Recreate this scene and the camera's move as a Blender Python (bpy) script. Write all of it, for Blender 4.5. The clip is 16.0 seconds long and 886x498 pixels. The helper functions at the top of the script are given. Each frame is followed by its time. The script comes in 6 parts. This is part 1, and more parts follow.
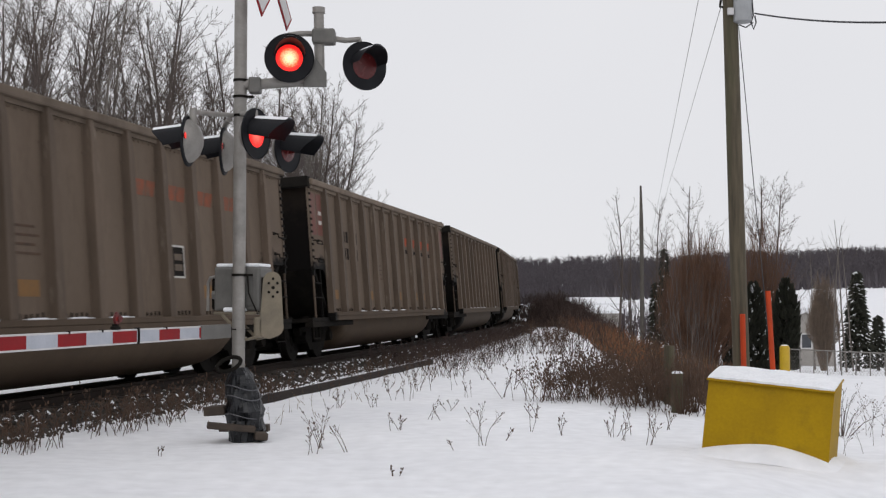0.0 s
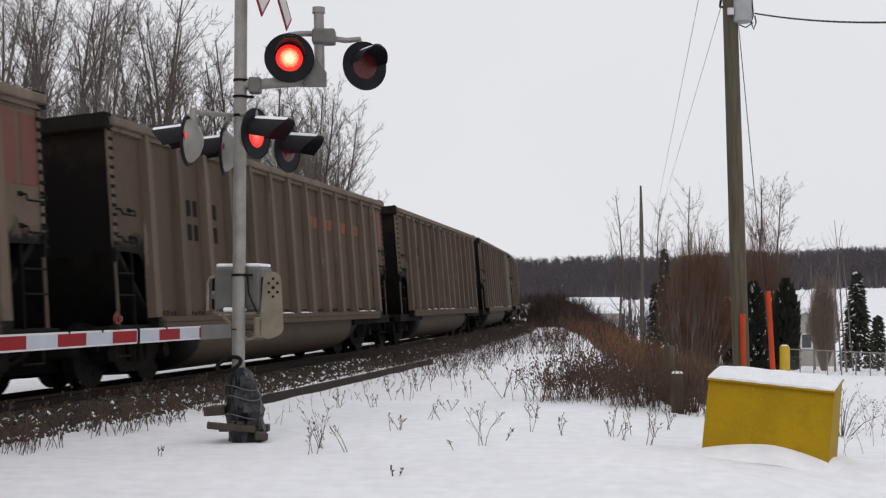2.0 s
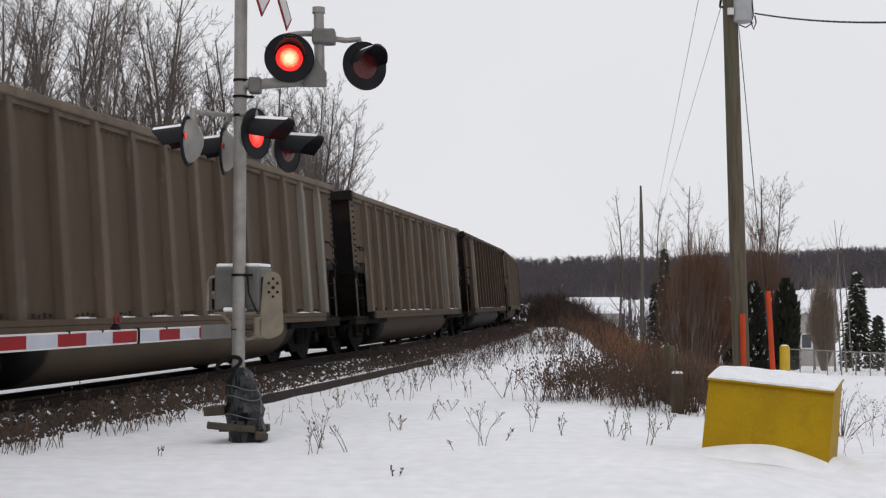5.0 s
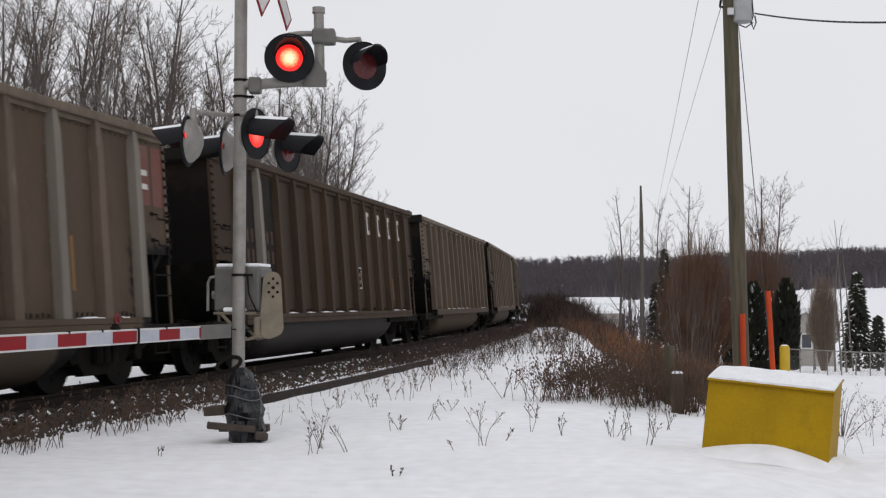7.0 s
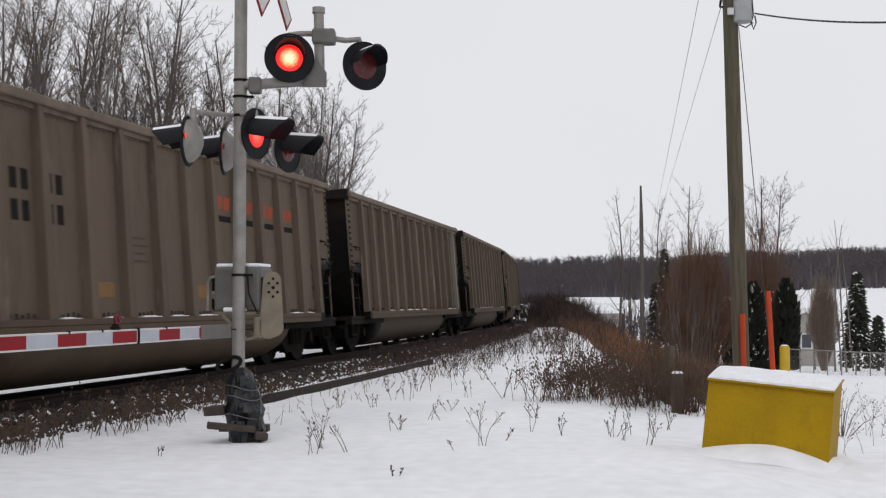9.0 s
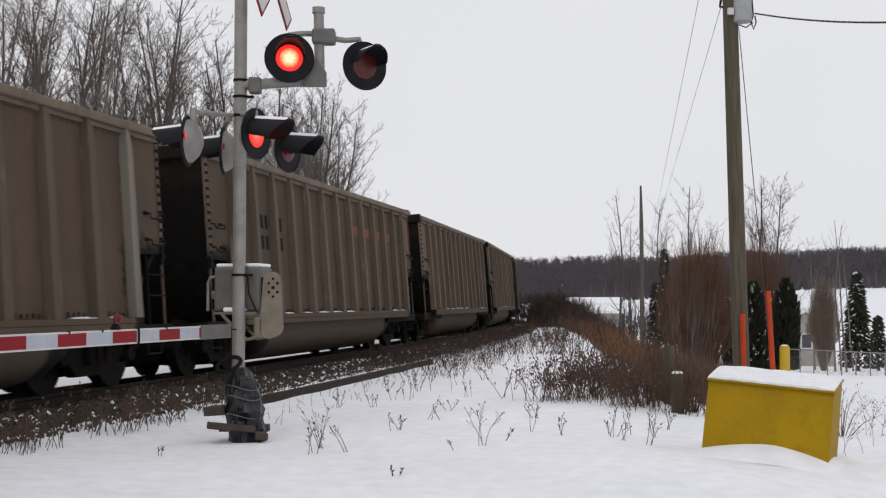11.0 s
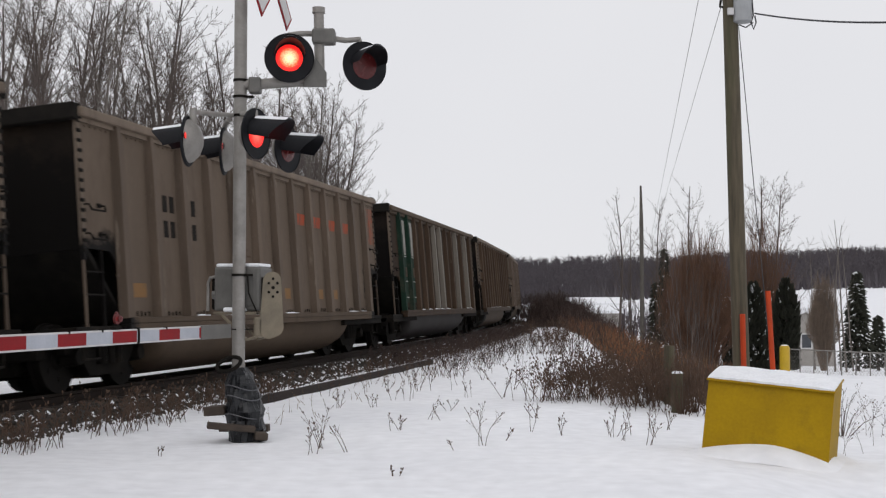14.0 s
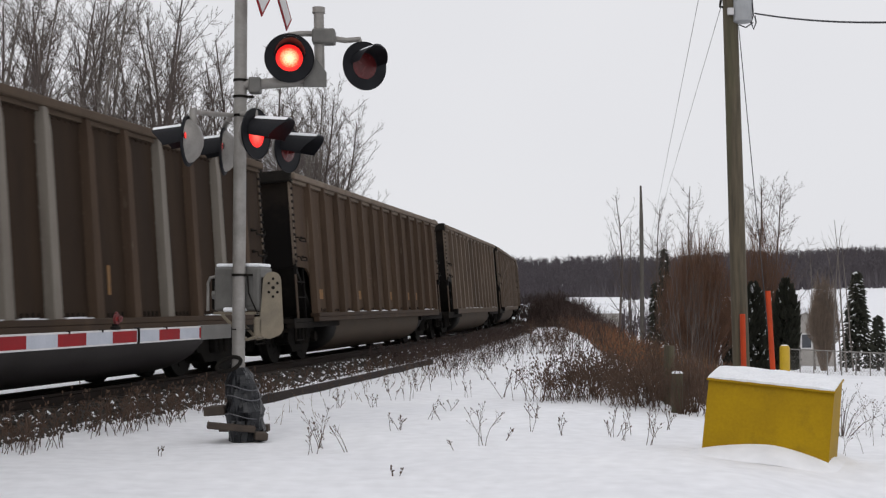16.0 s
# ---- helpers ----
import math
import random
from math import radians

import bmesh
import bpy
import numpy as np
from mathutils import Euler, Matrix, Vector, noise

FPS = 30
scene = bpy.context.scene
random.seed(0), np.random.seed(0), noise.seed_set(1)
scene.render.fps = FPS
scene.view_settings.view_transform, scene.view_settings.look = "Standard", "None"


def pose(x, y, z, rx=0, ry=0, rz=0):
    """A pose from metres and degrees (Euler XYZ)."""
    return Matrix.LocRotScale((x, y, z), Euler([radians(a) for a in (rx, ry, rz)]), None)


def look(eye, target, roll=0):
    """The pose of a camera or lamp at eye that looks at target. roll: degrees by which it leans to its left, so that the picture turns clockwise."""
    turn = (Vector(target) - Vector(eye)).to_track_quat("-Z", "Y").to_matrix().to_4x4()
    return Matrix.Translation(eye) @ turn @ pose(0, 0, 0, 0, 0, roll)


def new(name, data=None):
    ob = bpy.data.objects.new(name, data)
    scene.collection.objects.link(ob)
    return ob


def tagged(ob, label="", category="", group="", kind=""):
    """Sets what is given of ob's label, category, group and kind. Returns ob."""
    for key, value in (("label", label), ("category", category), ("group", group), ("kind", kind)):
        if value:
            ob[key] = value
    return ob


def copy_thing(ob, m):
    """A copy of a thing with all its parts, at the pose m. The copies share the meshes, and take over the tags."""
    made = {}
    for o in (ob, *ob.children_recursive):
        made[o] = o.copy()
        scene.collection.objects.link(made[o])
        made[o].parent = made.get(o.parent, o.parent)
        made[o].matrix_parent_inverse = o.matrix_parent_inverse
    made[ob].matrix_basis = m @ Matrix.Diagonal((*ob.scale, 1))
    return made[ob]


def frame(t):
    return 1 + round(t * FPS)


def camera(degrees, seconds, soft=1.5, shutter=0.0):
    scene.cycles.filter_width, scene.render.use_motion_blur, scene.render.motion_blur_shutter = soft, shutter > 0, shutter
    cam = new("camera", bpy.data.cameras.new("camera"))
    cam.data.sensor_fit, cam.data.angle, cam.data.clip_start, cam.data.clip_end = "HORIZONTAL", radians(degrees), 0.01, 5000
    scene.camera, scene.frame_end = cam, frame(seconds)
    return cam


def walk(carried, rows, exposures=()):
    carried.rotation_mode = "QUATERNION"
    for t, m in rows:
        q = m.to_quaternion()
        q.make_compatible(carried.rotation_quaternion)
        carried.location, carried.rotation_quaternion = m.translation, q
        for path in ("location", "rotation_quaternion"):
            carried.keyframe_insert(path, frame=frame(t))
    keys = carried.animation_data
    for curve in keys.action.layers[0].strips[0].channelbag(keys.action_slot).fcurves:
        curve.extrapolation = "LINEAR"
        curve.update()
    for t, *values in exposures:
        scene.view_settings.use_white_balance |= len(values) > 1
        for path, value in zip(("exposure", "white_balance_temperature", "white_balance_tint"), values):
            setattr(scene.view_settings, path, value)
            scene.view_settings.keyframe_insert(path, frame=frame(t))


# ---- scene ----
EYE = (0.0, 0.0, 1.5)
PITCH = 2.53
cam = camera(40.25, 16.0, soft=1.25, shutter=0.18)
walk(cam, [(0.0, pose(*EYE, 90 + PITCH, 0, 0)), (16.0, pose(*EYE, 90 + PITCH, 0, 0))])

# ---- light: an even overcast winter sky ----
world = bpy.data.worlds.new("overcast")
scene.world = world
world.use_nodes = True
wn, wl = world.node_tree.nodes, world.node_tree.links
bg = wn["Background"]
sky = wn.new("ShaderNodeTexSky")
sky.sky_type, sky.sun_disc = "NISHITA", False
sky.sun_elevation, sky.sun_rotation = radians(38), radians(200)
cloud = wn.new("ShaderNodeMix")
cloud.data_type = "RGBA"
cloud.inputs[0].default_value = 0.985
wl.new(sky.outputs[0], cloud.inputs[6])
coord = wn.new("ShaderNodeTexCoord")
puff = wn.new("ShaderNodeTexNoise")
puff.inputs["Scale"].default_value = 1.6
puff.inputs["Detail"].default_value = 3
wl.new(coord.outputs["Generated"], puff.inputs["Vector"])
veil = wn.new("ShaderNodeValToRGB")
veil.color_ramp.elements[0].position, veil.color_ramp.elements[1].position = 0.3, 0.72
veil.color_ramp.elements[0].color = (7.3, 7.35, 7.75, 1)
veil.color_ramp.elements[1].color = (8.1, 8.1, 8.35, 1)
wl.new(puff.outputs["Fac"], veil.inputs[0])
wl.new(veil.outputs[0], cloud.inputs[7])
wl.new(cloud.outputs[2], bg.inputs[0])
bg.inputs[1].default_value = 0.1
sun = new("sun", bpy.data.lights.new("sun", "SUN"))
sun.data.energy, sun.data.angle, sun.data.color = 0.5, radians(40), (1, 0.97, 0.93)
sun.matrix_world = look((0, 0, 0), (0.25, 0.75, -0.8))


# ---- small building helpers ----
def part(name, bm, material, parent=None, label=""):
    me = bpy.data.meshes.new(name)
    bm.to_mesh(me)
    bm.free()
    for m in material if isinstance(material, (list, tuple)) else [material]:
        me.materials.append(m)
    ob = new(name, me)
    if parent is not None:
        ob.parent = parent
    if label:
        ob["label"] = label
    return ob


def smooth(ob, angle=40):
    ob.data.shade_smooth()
    ob.data.set_sharp_from_angle(angle=radians(angle))
    return ob


def bx(bm, x0, x1, y0, y1, z0, z1, bevel=0.0, m=None):
    r = bmesh.ops.create_cube(bm, size=1, matrix=(m or Matrix()) @ Matrix.Translation(((x0 + x1) / 2, (y0 + y1) / 2, (z0 + z1) / 2))
                              @ Matrix.Diagonal((x1 - x0, y1 - y0, z1 - z0, 1)))
    if bevel:
        es = list({e for v in r["verts"] for e in v.link_edges})
        bmesh.ops.bevel(bm, geom=es, offset=bevel, segments=2, profile=0.5, affect="EDGES")


def box_bm(*a, **k):
    bm = bmesh.new()
    bx(bm, *a, **k)
    return bm


def tube(bm, a, b, r0, r1=None, n=10, cap=True):
    """A tapered rod from a to b."""
    a, b = Vector(a), Vector(b)
    d = b - a
    m = Matrix.Translation((a + b) / 2) @ d.to_track_quat("Z", "Y").to_matrix().to_4x4()
    return bmesh.ops.create_cone(bm, cap_ends=cap, segments=n, radius1=r0, radius2=r0 if r1 is None else r1, depth=d.length, matrix=m)


def pipe(bm, pts, r, n=8):
    """One bent tube through all the points."""
    pts, rings, u = [Vector(p) for p in pts], [], None
    for i, p in enumerate(pts):
        d = (pts[min(i + 1, len(pts) - 1)] - pts[max(i - 1, 0)]).normalized()
        u = d.orthogonal().normalized() if u is None else (u - d * u.dot(d)).normalized()
        w = d.cross(u)
        rings.append([bm.verts.new(p + u * (r * math.cos(2 * math.pi * k / n)) + w * (r * math.sin(2 * math.pi * k / n))) for k in range(n)])
    made = [bm.faces.new(rings[0]), bm.faces.new(rings[-1][::-1])]
    for a, b in zip(rings, rings[1:]):
        made += [bm.faces.new((a[k], b[k], b[(k + 1) % n], a[(k + 1) % n])) for k in range(n)]
    bmesh.ops.recalc_face_normals(bm, faces=made)


def rods(name, segs, material, n=3):
    """Many thin tapered rods as one mesh; segs: (a, b, r0, r1)."""
    vs, fs = [], []
    for a, b, r0, r1 in segs:
        d = b - a
        if d.length < 1e-5:
            continue
        u = d.orthogonal().normalized()
        w = d.normalized().cross(u)
        k = len(vs)
        for p, r in ((a, r0), (b, r1)):
            for i in range(n):
                t = 2 * math.pi * i / n
                vs.append(p + u * (r * math.cos(t)) + w * (r * math.sin(t)))
        for i in range(n):
            j = (i + 1) % n
            fs.append((k + i, k + j, k + n + j, k + n + i))
    me = bpy.data.meshes.new(name)
    me.from_pydata([tuple(v) for v in vs], [], fs)
    me.materials.append(material)
    me.shade_smooth()
    return me


def prism(bm, outline, y0, y1, axis="y"):
    """Extrude a closed outline of (x, z) from y0 to y1."""
    def at(p, y):
        return (p[0], y, p[1]) if axis == "y" else ((y, p[0], p[1]) if axis == "x" else (p[0], p[1], y))
    a = [bm.verts.new(at(p, y0)) for p in outline]
    b = [bm.verts.new(at(p, y1)) for p in outline]
    bm.faces.new(a)
    bm.faces.new(b[::-1])
    for i in range(len(a)):
        j = (i + 1) % len(a)
        bm.faces.new((a[i], b[i], b[j], a[j]))
    bmesh.ops.recalc_face_normals(bm, faces=bm.faces)


# ---- materials ----
def mat(name, a, b=None, rough=0.7, scale=4.0, metal=0.0, bump=0.2, fine=60.0, stain=None, stain_at=(0.5, 0.7), stain_scale=1.2,
        stretch=(1, 1, 1), rand=0.0, emit=None, power=0.0, spec=0.4):
    """A surface of two tones with grain, stains and bump, at real size."""
    m = bpy.data.materials.new(name)
    m.use_nodes = True
    n, l = m.node_tree.nodes, m.node_tree.links
    p = n["Principled BSDF"]
    b = b or tuple(c * 0.75 for c in a)
    tc = n.new("ShaderNodeTexCoord")
    mp = n.new("ShaderNodeMapping")
    mp.inputs["Scale"].default_value = stretch
    l.new(tc.outputs["Object"], mp.inputs[0])
    n1 = n.new("ShaderNodeTexNoise")
    n1.inputs["Scale"].default_value, n1.inputs["Detail"].default_value = scale, 6
    l.new(mp.outputs[0], n1.inputs["Vector"])
    ramp = n.new("ShaderNodeValToRGB")
    ramp.color_ramp.elements[0].position, ramp.color_ramp.elements[1].position = 0.32, 0.68
    ramp.color_ramp.elements[0].color, ramp.color_ramp.elements[1].color = (*b, 1), (*a, 1)
    l.new(n1.outputs["Fac"], ramp.inputs[0])
    out = ramp.outputs[0]
    n2 = n.new("ShaderNodeTexNoise")
    n2.inputs["Scale"].default_value, n2.inputs["Detail"].default_value = fine, 4
    l.new(mp.outputs[0], n2.inputs["Vector"])
    if stain:
        n3 = n.new("ShaderNodeTexNoise")
        n3.inputs["Scale"].default_value, n3.inputs["Detail"].default_value, n3.inputs["Roughness"].default_value = stain_scale, 8, 0.65
        l.new(mp.outputs[0], n3.inputs["Vector"])
        r3 = n.new("ShaderNodeMapRange")
        r3.inputs[1].default_value, r3.inputs[2].default_value = stain_at
        l.new(n3.outputs["Fac"], r3.inputs[0])
        mx = n.new("ShaderNodeMix")
        mx.data_type = "RGBA"
        mx.inputs[7].default_value = (*stain, 1)
        l.new(r3.outputs[0], mx.inputs[0])
        l.new(out, mx.inputs[6])
        out = mx.outputs[2]
    hs = n.new("ShaderNodeHueSaturation")
    mr = n.new("ShaderNodeMapRange")
    mr.inputs[3].default_value, mr.inputs[4].default_value = 0.86, 1.14
    l.new(n2.outputs["Fac"], mr.inputs[0])
    val = mr.outputs[0]
    if rand:
        oi = n.new("ShaderNodeObjectInfo")
        m2 = n.new("ShaderNodeMapRange")
        m2.inputs[3].default_value, m2.inputs[4].default_value = 1 - rand, 1 + rand
        l.new(oi.outputs["Random"], m2.inputs[0])
        mu = n.new("ShaderNodeMath")
        mu.operation = "MULTIPLY"
        l.new(val, mu.inputs[0])
        l.new(m2.outputs[0], mu.inputs[1])
        val = mu.outputs[0]
    l.new(val, hs.inputs["Value"])
    l.new(out, hs.inputs["Color"])
    l.new(hs.outputs[0], p.inputs["Base Color"])
    rr = n.new("ShaderNodeMapRange")
    rr.inputs[3].default_value, rr.inputs[4].default_value = max(0.02, rough - 0.12), min(1, rough + 0.12)
    l.new(n1.outputs["Fac"], rr.inputs[0])
    l.new(rr.outputs[0], p.inputs["Roughness"])
    p.inputs["Metallic"].default_value = metal
    p.inputs["Specular IOR Level"].default_value = spec
    if bump:
        bu = n.new("ShaderNodeBump")
        bu.inputs["Strength"].default_value, bu.inputs["Distance"].default_value = bump, 0.02
        l.new(n2.outputs["Fac"], bu.inputs["Height"])
        l.new(bu.outputs[0], p.inputs["Normal"])
    if emit:
        p.inputs["Emission Color"].default_value = (*emit, 1)
        p.inputs["Emission Strength"].default_value = power
    return m


def darken_ends(m, span, level, ragged=0.35, colour=(0.007, 0.006, 0.0055), soft_edge=0.25, scale=3.0):
    """A ragged near-black coat past span metres from the middle and under a level; on the side sheets, coal dust caked
    on by spillage.
    """
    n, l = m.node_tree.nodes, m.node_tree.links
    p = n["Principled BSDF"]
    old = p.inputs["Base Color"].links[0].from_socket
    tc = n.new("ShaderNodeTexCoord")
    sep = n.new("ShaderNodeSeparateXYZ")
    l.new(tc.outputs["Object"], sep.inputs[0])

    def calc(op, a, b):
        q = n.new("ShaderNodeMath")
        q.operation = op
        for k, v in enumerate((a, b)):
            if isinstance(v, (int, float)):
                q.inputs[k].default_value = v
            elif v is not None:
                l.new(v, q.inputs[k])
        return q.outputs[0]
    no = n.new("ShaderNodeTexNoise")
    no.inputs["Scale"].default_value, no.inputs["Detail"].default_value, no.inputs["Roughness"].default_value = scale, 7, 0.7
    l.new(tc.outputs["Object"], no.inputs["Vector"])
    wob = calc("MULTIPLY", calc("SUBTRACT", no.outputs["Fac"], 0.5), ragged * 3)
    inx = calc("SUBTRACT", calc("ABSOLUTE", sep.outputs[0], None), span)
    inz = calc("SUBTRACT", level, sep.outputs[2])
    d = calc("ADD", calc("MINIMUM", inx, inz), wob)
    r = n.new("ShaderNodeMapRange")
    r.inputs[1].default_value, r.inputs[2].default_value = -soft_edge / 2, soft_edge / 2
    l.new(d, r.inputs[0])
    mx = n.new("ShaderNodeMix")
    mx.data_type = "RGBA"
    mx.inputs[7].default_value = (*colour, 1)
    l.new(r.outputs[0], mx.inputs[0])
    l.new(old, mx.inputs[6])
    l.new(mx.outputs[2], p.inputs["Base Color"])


SNOW = mat("snow", (0.885, 0.89, 0.915), (0.825, 0.832, 0.862), rough=0.8, scale=0.5, bump=0.16, fine=5, spec=0.15)
CAP_SNOW = mat("snow_cap", (0.87, 0.88, 0.9), (0.8, 0.81, 0.84), rough=0.8, scale=8, bump=0.3, fine=40, spec=0.2)
TAN = mat("dusty_aluminium", (0.097, 0.07, 0.049), (0.075, 0.053, 0.037), rough=0.75, spec=0.15, scale=1.1, stretch=(1.5, 1.5, 0.4), stain=(0.07, 0.05, 0.036),
          stain_at=(0.52, 0.74), stain_scale=2.0, rand=0.08, bump=0.1, fine=22)
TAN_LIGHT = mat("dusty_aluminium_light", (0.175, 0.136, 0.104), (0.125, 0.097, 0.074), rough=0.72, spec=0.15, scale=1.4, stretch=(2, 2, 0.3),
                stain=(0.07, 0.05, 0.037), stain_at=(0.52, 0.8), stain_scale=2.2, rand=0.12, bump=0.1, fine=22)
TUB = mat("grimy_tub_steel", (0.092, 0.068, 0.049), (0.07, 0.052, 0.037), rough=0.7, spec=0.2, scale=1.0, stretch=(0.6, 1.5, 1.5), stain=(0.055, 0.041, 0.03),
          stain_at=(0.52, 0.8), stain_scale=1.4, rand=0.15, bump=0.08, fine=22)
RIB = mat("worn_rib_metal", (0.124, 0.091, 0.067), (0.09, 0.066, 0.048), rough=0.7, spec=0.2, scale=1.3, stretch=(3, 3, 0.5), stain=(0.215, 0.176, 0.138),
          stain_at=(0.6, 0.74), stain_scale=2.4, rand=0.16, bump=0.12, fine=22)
PALE_TAN = mat("dusty_aluminium_pale", (0.142, 0.107, 0.08), (0.113, 0.084, 0.062), rough=0.75, spec=0.15, scale=1.1, stretch=(1.5, 1.5, 0.4), stain=(0.09, 0.065, 0.048),
               stain_at=(0.54, 0.78), stain_scale=2.0, rand=0.08, bump=0.1, fine=22)
BROWN = mat("brown_car_steel", (0.056, 0.036, 0.022), (0.038, 0.024, 0.016), spec=0.15, rough=0.7, scale=1.0, stretch=(1, 1, 0.3), stain=(0.095, 0.06, 0.036),
            stain_at=(0.55, 0.85), stain_scale=1.5, rand=0.06, bump=0.12, fine=22)
END_DARK = mat("dark_end_steel", (0.05, 0.035, 0.024), (0.032, 0.023, 0.017), rough=0.9, spec=0.08, scale=1.3, stain=(0.02, 0.015, 0.012),
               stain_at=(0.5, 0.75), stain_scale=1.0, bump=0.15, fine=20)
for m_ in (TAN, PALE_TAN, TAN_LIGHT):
    darken_ends(m_, 6.1, 2.02, 0.3, soft_edge=0.16)
# the tub turns near black past the span, with a tight edge
darken_ends(TUB, 4.25, 9.0, 0.08, soft_edge=0.1)
# end walls go softly from brown at the rim to near black below
darken_ends(END_DARK, 0.0, 3.3, 0.55, soft_edge=0.8, scale=1.2)
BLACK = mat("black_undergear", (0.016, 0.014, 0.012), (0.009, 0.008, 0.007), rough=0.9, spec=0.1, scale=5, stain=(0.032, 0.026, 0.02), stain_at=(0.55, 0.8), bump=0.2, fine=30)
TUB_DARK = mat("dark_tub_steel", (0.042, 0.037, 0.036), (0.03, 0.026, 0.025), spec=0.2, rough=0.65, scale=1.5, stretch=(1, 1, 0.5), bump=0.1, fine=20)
COAL = mat("coal", (0.02, 0.02, 0.02), (0.012, 0.012, 0.012), rough=0.6, scale=6, bump=0.8, fine=12)
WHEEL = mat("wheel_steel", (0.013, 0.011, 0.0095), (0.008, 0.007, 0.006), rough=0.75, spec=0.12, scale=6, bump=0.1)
RAIL = mat("rail_steel", (0.032, 0.022, 0.017), (0.019, 0.014, 0.012), spec=0.2, rough=0.7, scale=8, metal=0.2, bump=0.15)
TIE = mat("creosoted_tie", (0.075, 0.06, 0.05), (0.045, 0.036, 0.03), rough=0.9, scale=3, stretch=(1, 6, 1), bump=0.4, rand=0.2)
BALLAST = mat("ballast_stone", (0.06, 0.049, 0.041), (0.028, 0.023, 0.02), rough=0.9, scale=7, stain=(0.028, 0.022, 0.018), stain_at=(0.5, 0.7), bump=0.9, fine=16)
ORANGE = mat("orange_paint", (0.36, 0.07, 0.03), (0.27, 0.06, 0.032), rough=0.7, spec=0.15, scale=3, stain=(0.17, 0.08, 0.05), stain_at=(0.45, 0.75), stain_scale=4, bump=0)
FADED = mat("faded_orange_paint", (0.27, 0.075, 0.04), (0.19, 0.07, 0.042), rough=0.7, spec=0.15, scale=4, stain=(0.12, 0.085, 0.06), stain_at=(0.4, 0.7), stain_scale=5, bump=0)
REDPANEL = mat("red_brown_panel", (0.135, 0.036, 0.022), (0.105, 0.03, 0.02), rough=0.6, scale=2, stain=(0.13, 0.075, 0.055), stain_at=(0.5, 0.8), bump=0)
YELLOW_MARK = mat("amber_reflective_tape", (0.25, 0.12, 0.03), (0.18, 0.095, 0.035), rough=0.6, spec=0.2, scale=6, stain=(0.11, 0.08, 0.055), stain_at=(0.45, 0.75), stain_scale=6, bump=0)
DULL_MARK = mat("dull_tan_stencil", (0.1, 0.062, 0.043), (0.06, 0.042, 0.032), rough=0.7, spec=0.12, scale=9, bump=0)
BLACK_PATCH = mat("dull_black_patch", (0.026, 0.022, 0.02), (0.018, 0.0155, 0.014), rough=0.8, spec=0.1, scale=2, stretch=(2, 2, 0.3), stain=(0.045, 0.034, 0.026), stain_at=(0.58, 0.8), stain_scale=2.5, bump=0.1, fine=20)
GREY_MARK = mat("worn_white_paint", (0.32, 0.31, 0.28), (0.22, 0.21, 0.19), rough=0.7, spec=0.15, scale=5, stain=(0.12, 0.11, 0.09), stain_at=(0.58, 0.8), stain_scale=4, bump=0)
BLACK_MARK = mat("black_stencil", (0.02, 0.017, 0.015), (0.013, 0.011, 0.01), rough=0.85, spec=0.08, scale=8, bump=0)
WHITE_MARK = mat("white_stencil", (0.56, 0.54, 0.5), (0.42, 0.4, 0.37), rough=0.6, scale=8, bump=0)
GREEN = mat("green_paint", (0.014, 0.034, 0.022), (0.011, 0.025, 0.017), rough=0.8, spec=0.12, scale=2, stain=(0.08, 0.07, 0.05), stain_at=(0.55, 0.85), bump=0)
BLUE_MARK = mat("dark_blue_stencil", (0.07, 0.07, 0.1), (0.05, 0.05, 0.075), rough=0.6, scale=5, bump=0)
GALV = mat("galvanised_steel", (0.3, 0.285, 0.265), (0.215, 0.203, 0.188), rough=0.5, scale=6, metal=0.25, stain=(0.25, 0.23, 0.21), stain_at=(0.5, 0.8), bump=0.08, fine=40)
GREY_PAINT = mat("grey_case_paint", (0.145, 0.14, 0.13), (0.1, 0.096, 0.089), rough=0.5, scale=5, stain=(0.2, 0.19, 0.17), stain_at=(0.55, 0.8), bump=0.06)
CREAM = mat("cream_weight_paint", (0.2, 0.168, 0.12), (0.14, 0.118, 0.085), rough=0.55, scale=6, stain=(0.25, 0.2, 0.14), stain_at=(0.5, 0.8), bump=0.06)
LAMP_BLACK = mat("lamp_black_paint", (0.014, 0.0145, 0.017), (0.009, 0.009, 0.011), rough=0.6, spec=0.15, scale=6, bump=0.05)
RED_TAPE = mat("red_reflective_tape", (0.26, 0.008, 0.012), (0.2, 0.007, 0.01), spec=0.15, rough=0.5, scale=5, bump=0.03)
WHITE_TAPE = mat("white_reflective_tape", (0.43, 0.45, 0.5), (0.36, 0.38, 0.43), rough=0.4, scale=5, bump=0.03)
WHITE_EDGE = mat("white_arm_paint", (0.62, 0.61, 0.61), (0.52, 0.51, 0.5), rough=0.5, scale=5, bump=0.03)
YELLOW = mat("yellow_bin_plywood", (0.375, 0.23, 0.005), (0.3, 0.18, 0.005), spec=0.12, rough=0.6, scale=2.2, stain=(0.19, 0.115, 0.01), stain_at=(0.55, 0.85), stain_scale=3.5, bump=0.1, fine=35)
WOOD_POLE = mat("weathered_pole_wood", (0.12, 0.098, 0.066), (0.06, 0.05, 0.034), rough=0.9, scale=5, stretch=(3, 3, 0.25), stain=(0.065, 0.072, 0.034), stain_at=(0.5, 0.75), bump=0.5, fine=25)
BARK = mat("grey_bark", (0.125, 0.1, 0.088), (0.075, 0.06, 0.053), rough=0.9, scale=5, stretch=(1, 1, 0.3), bump=0.3)
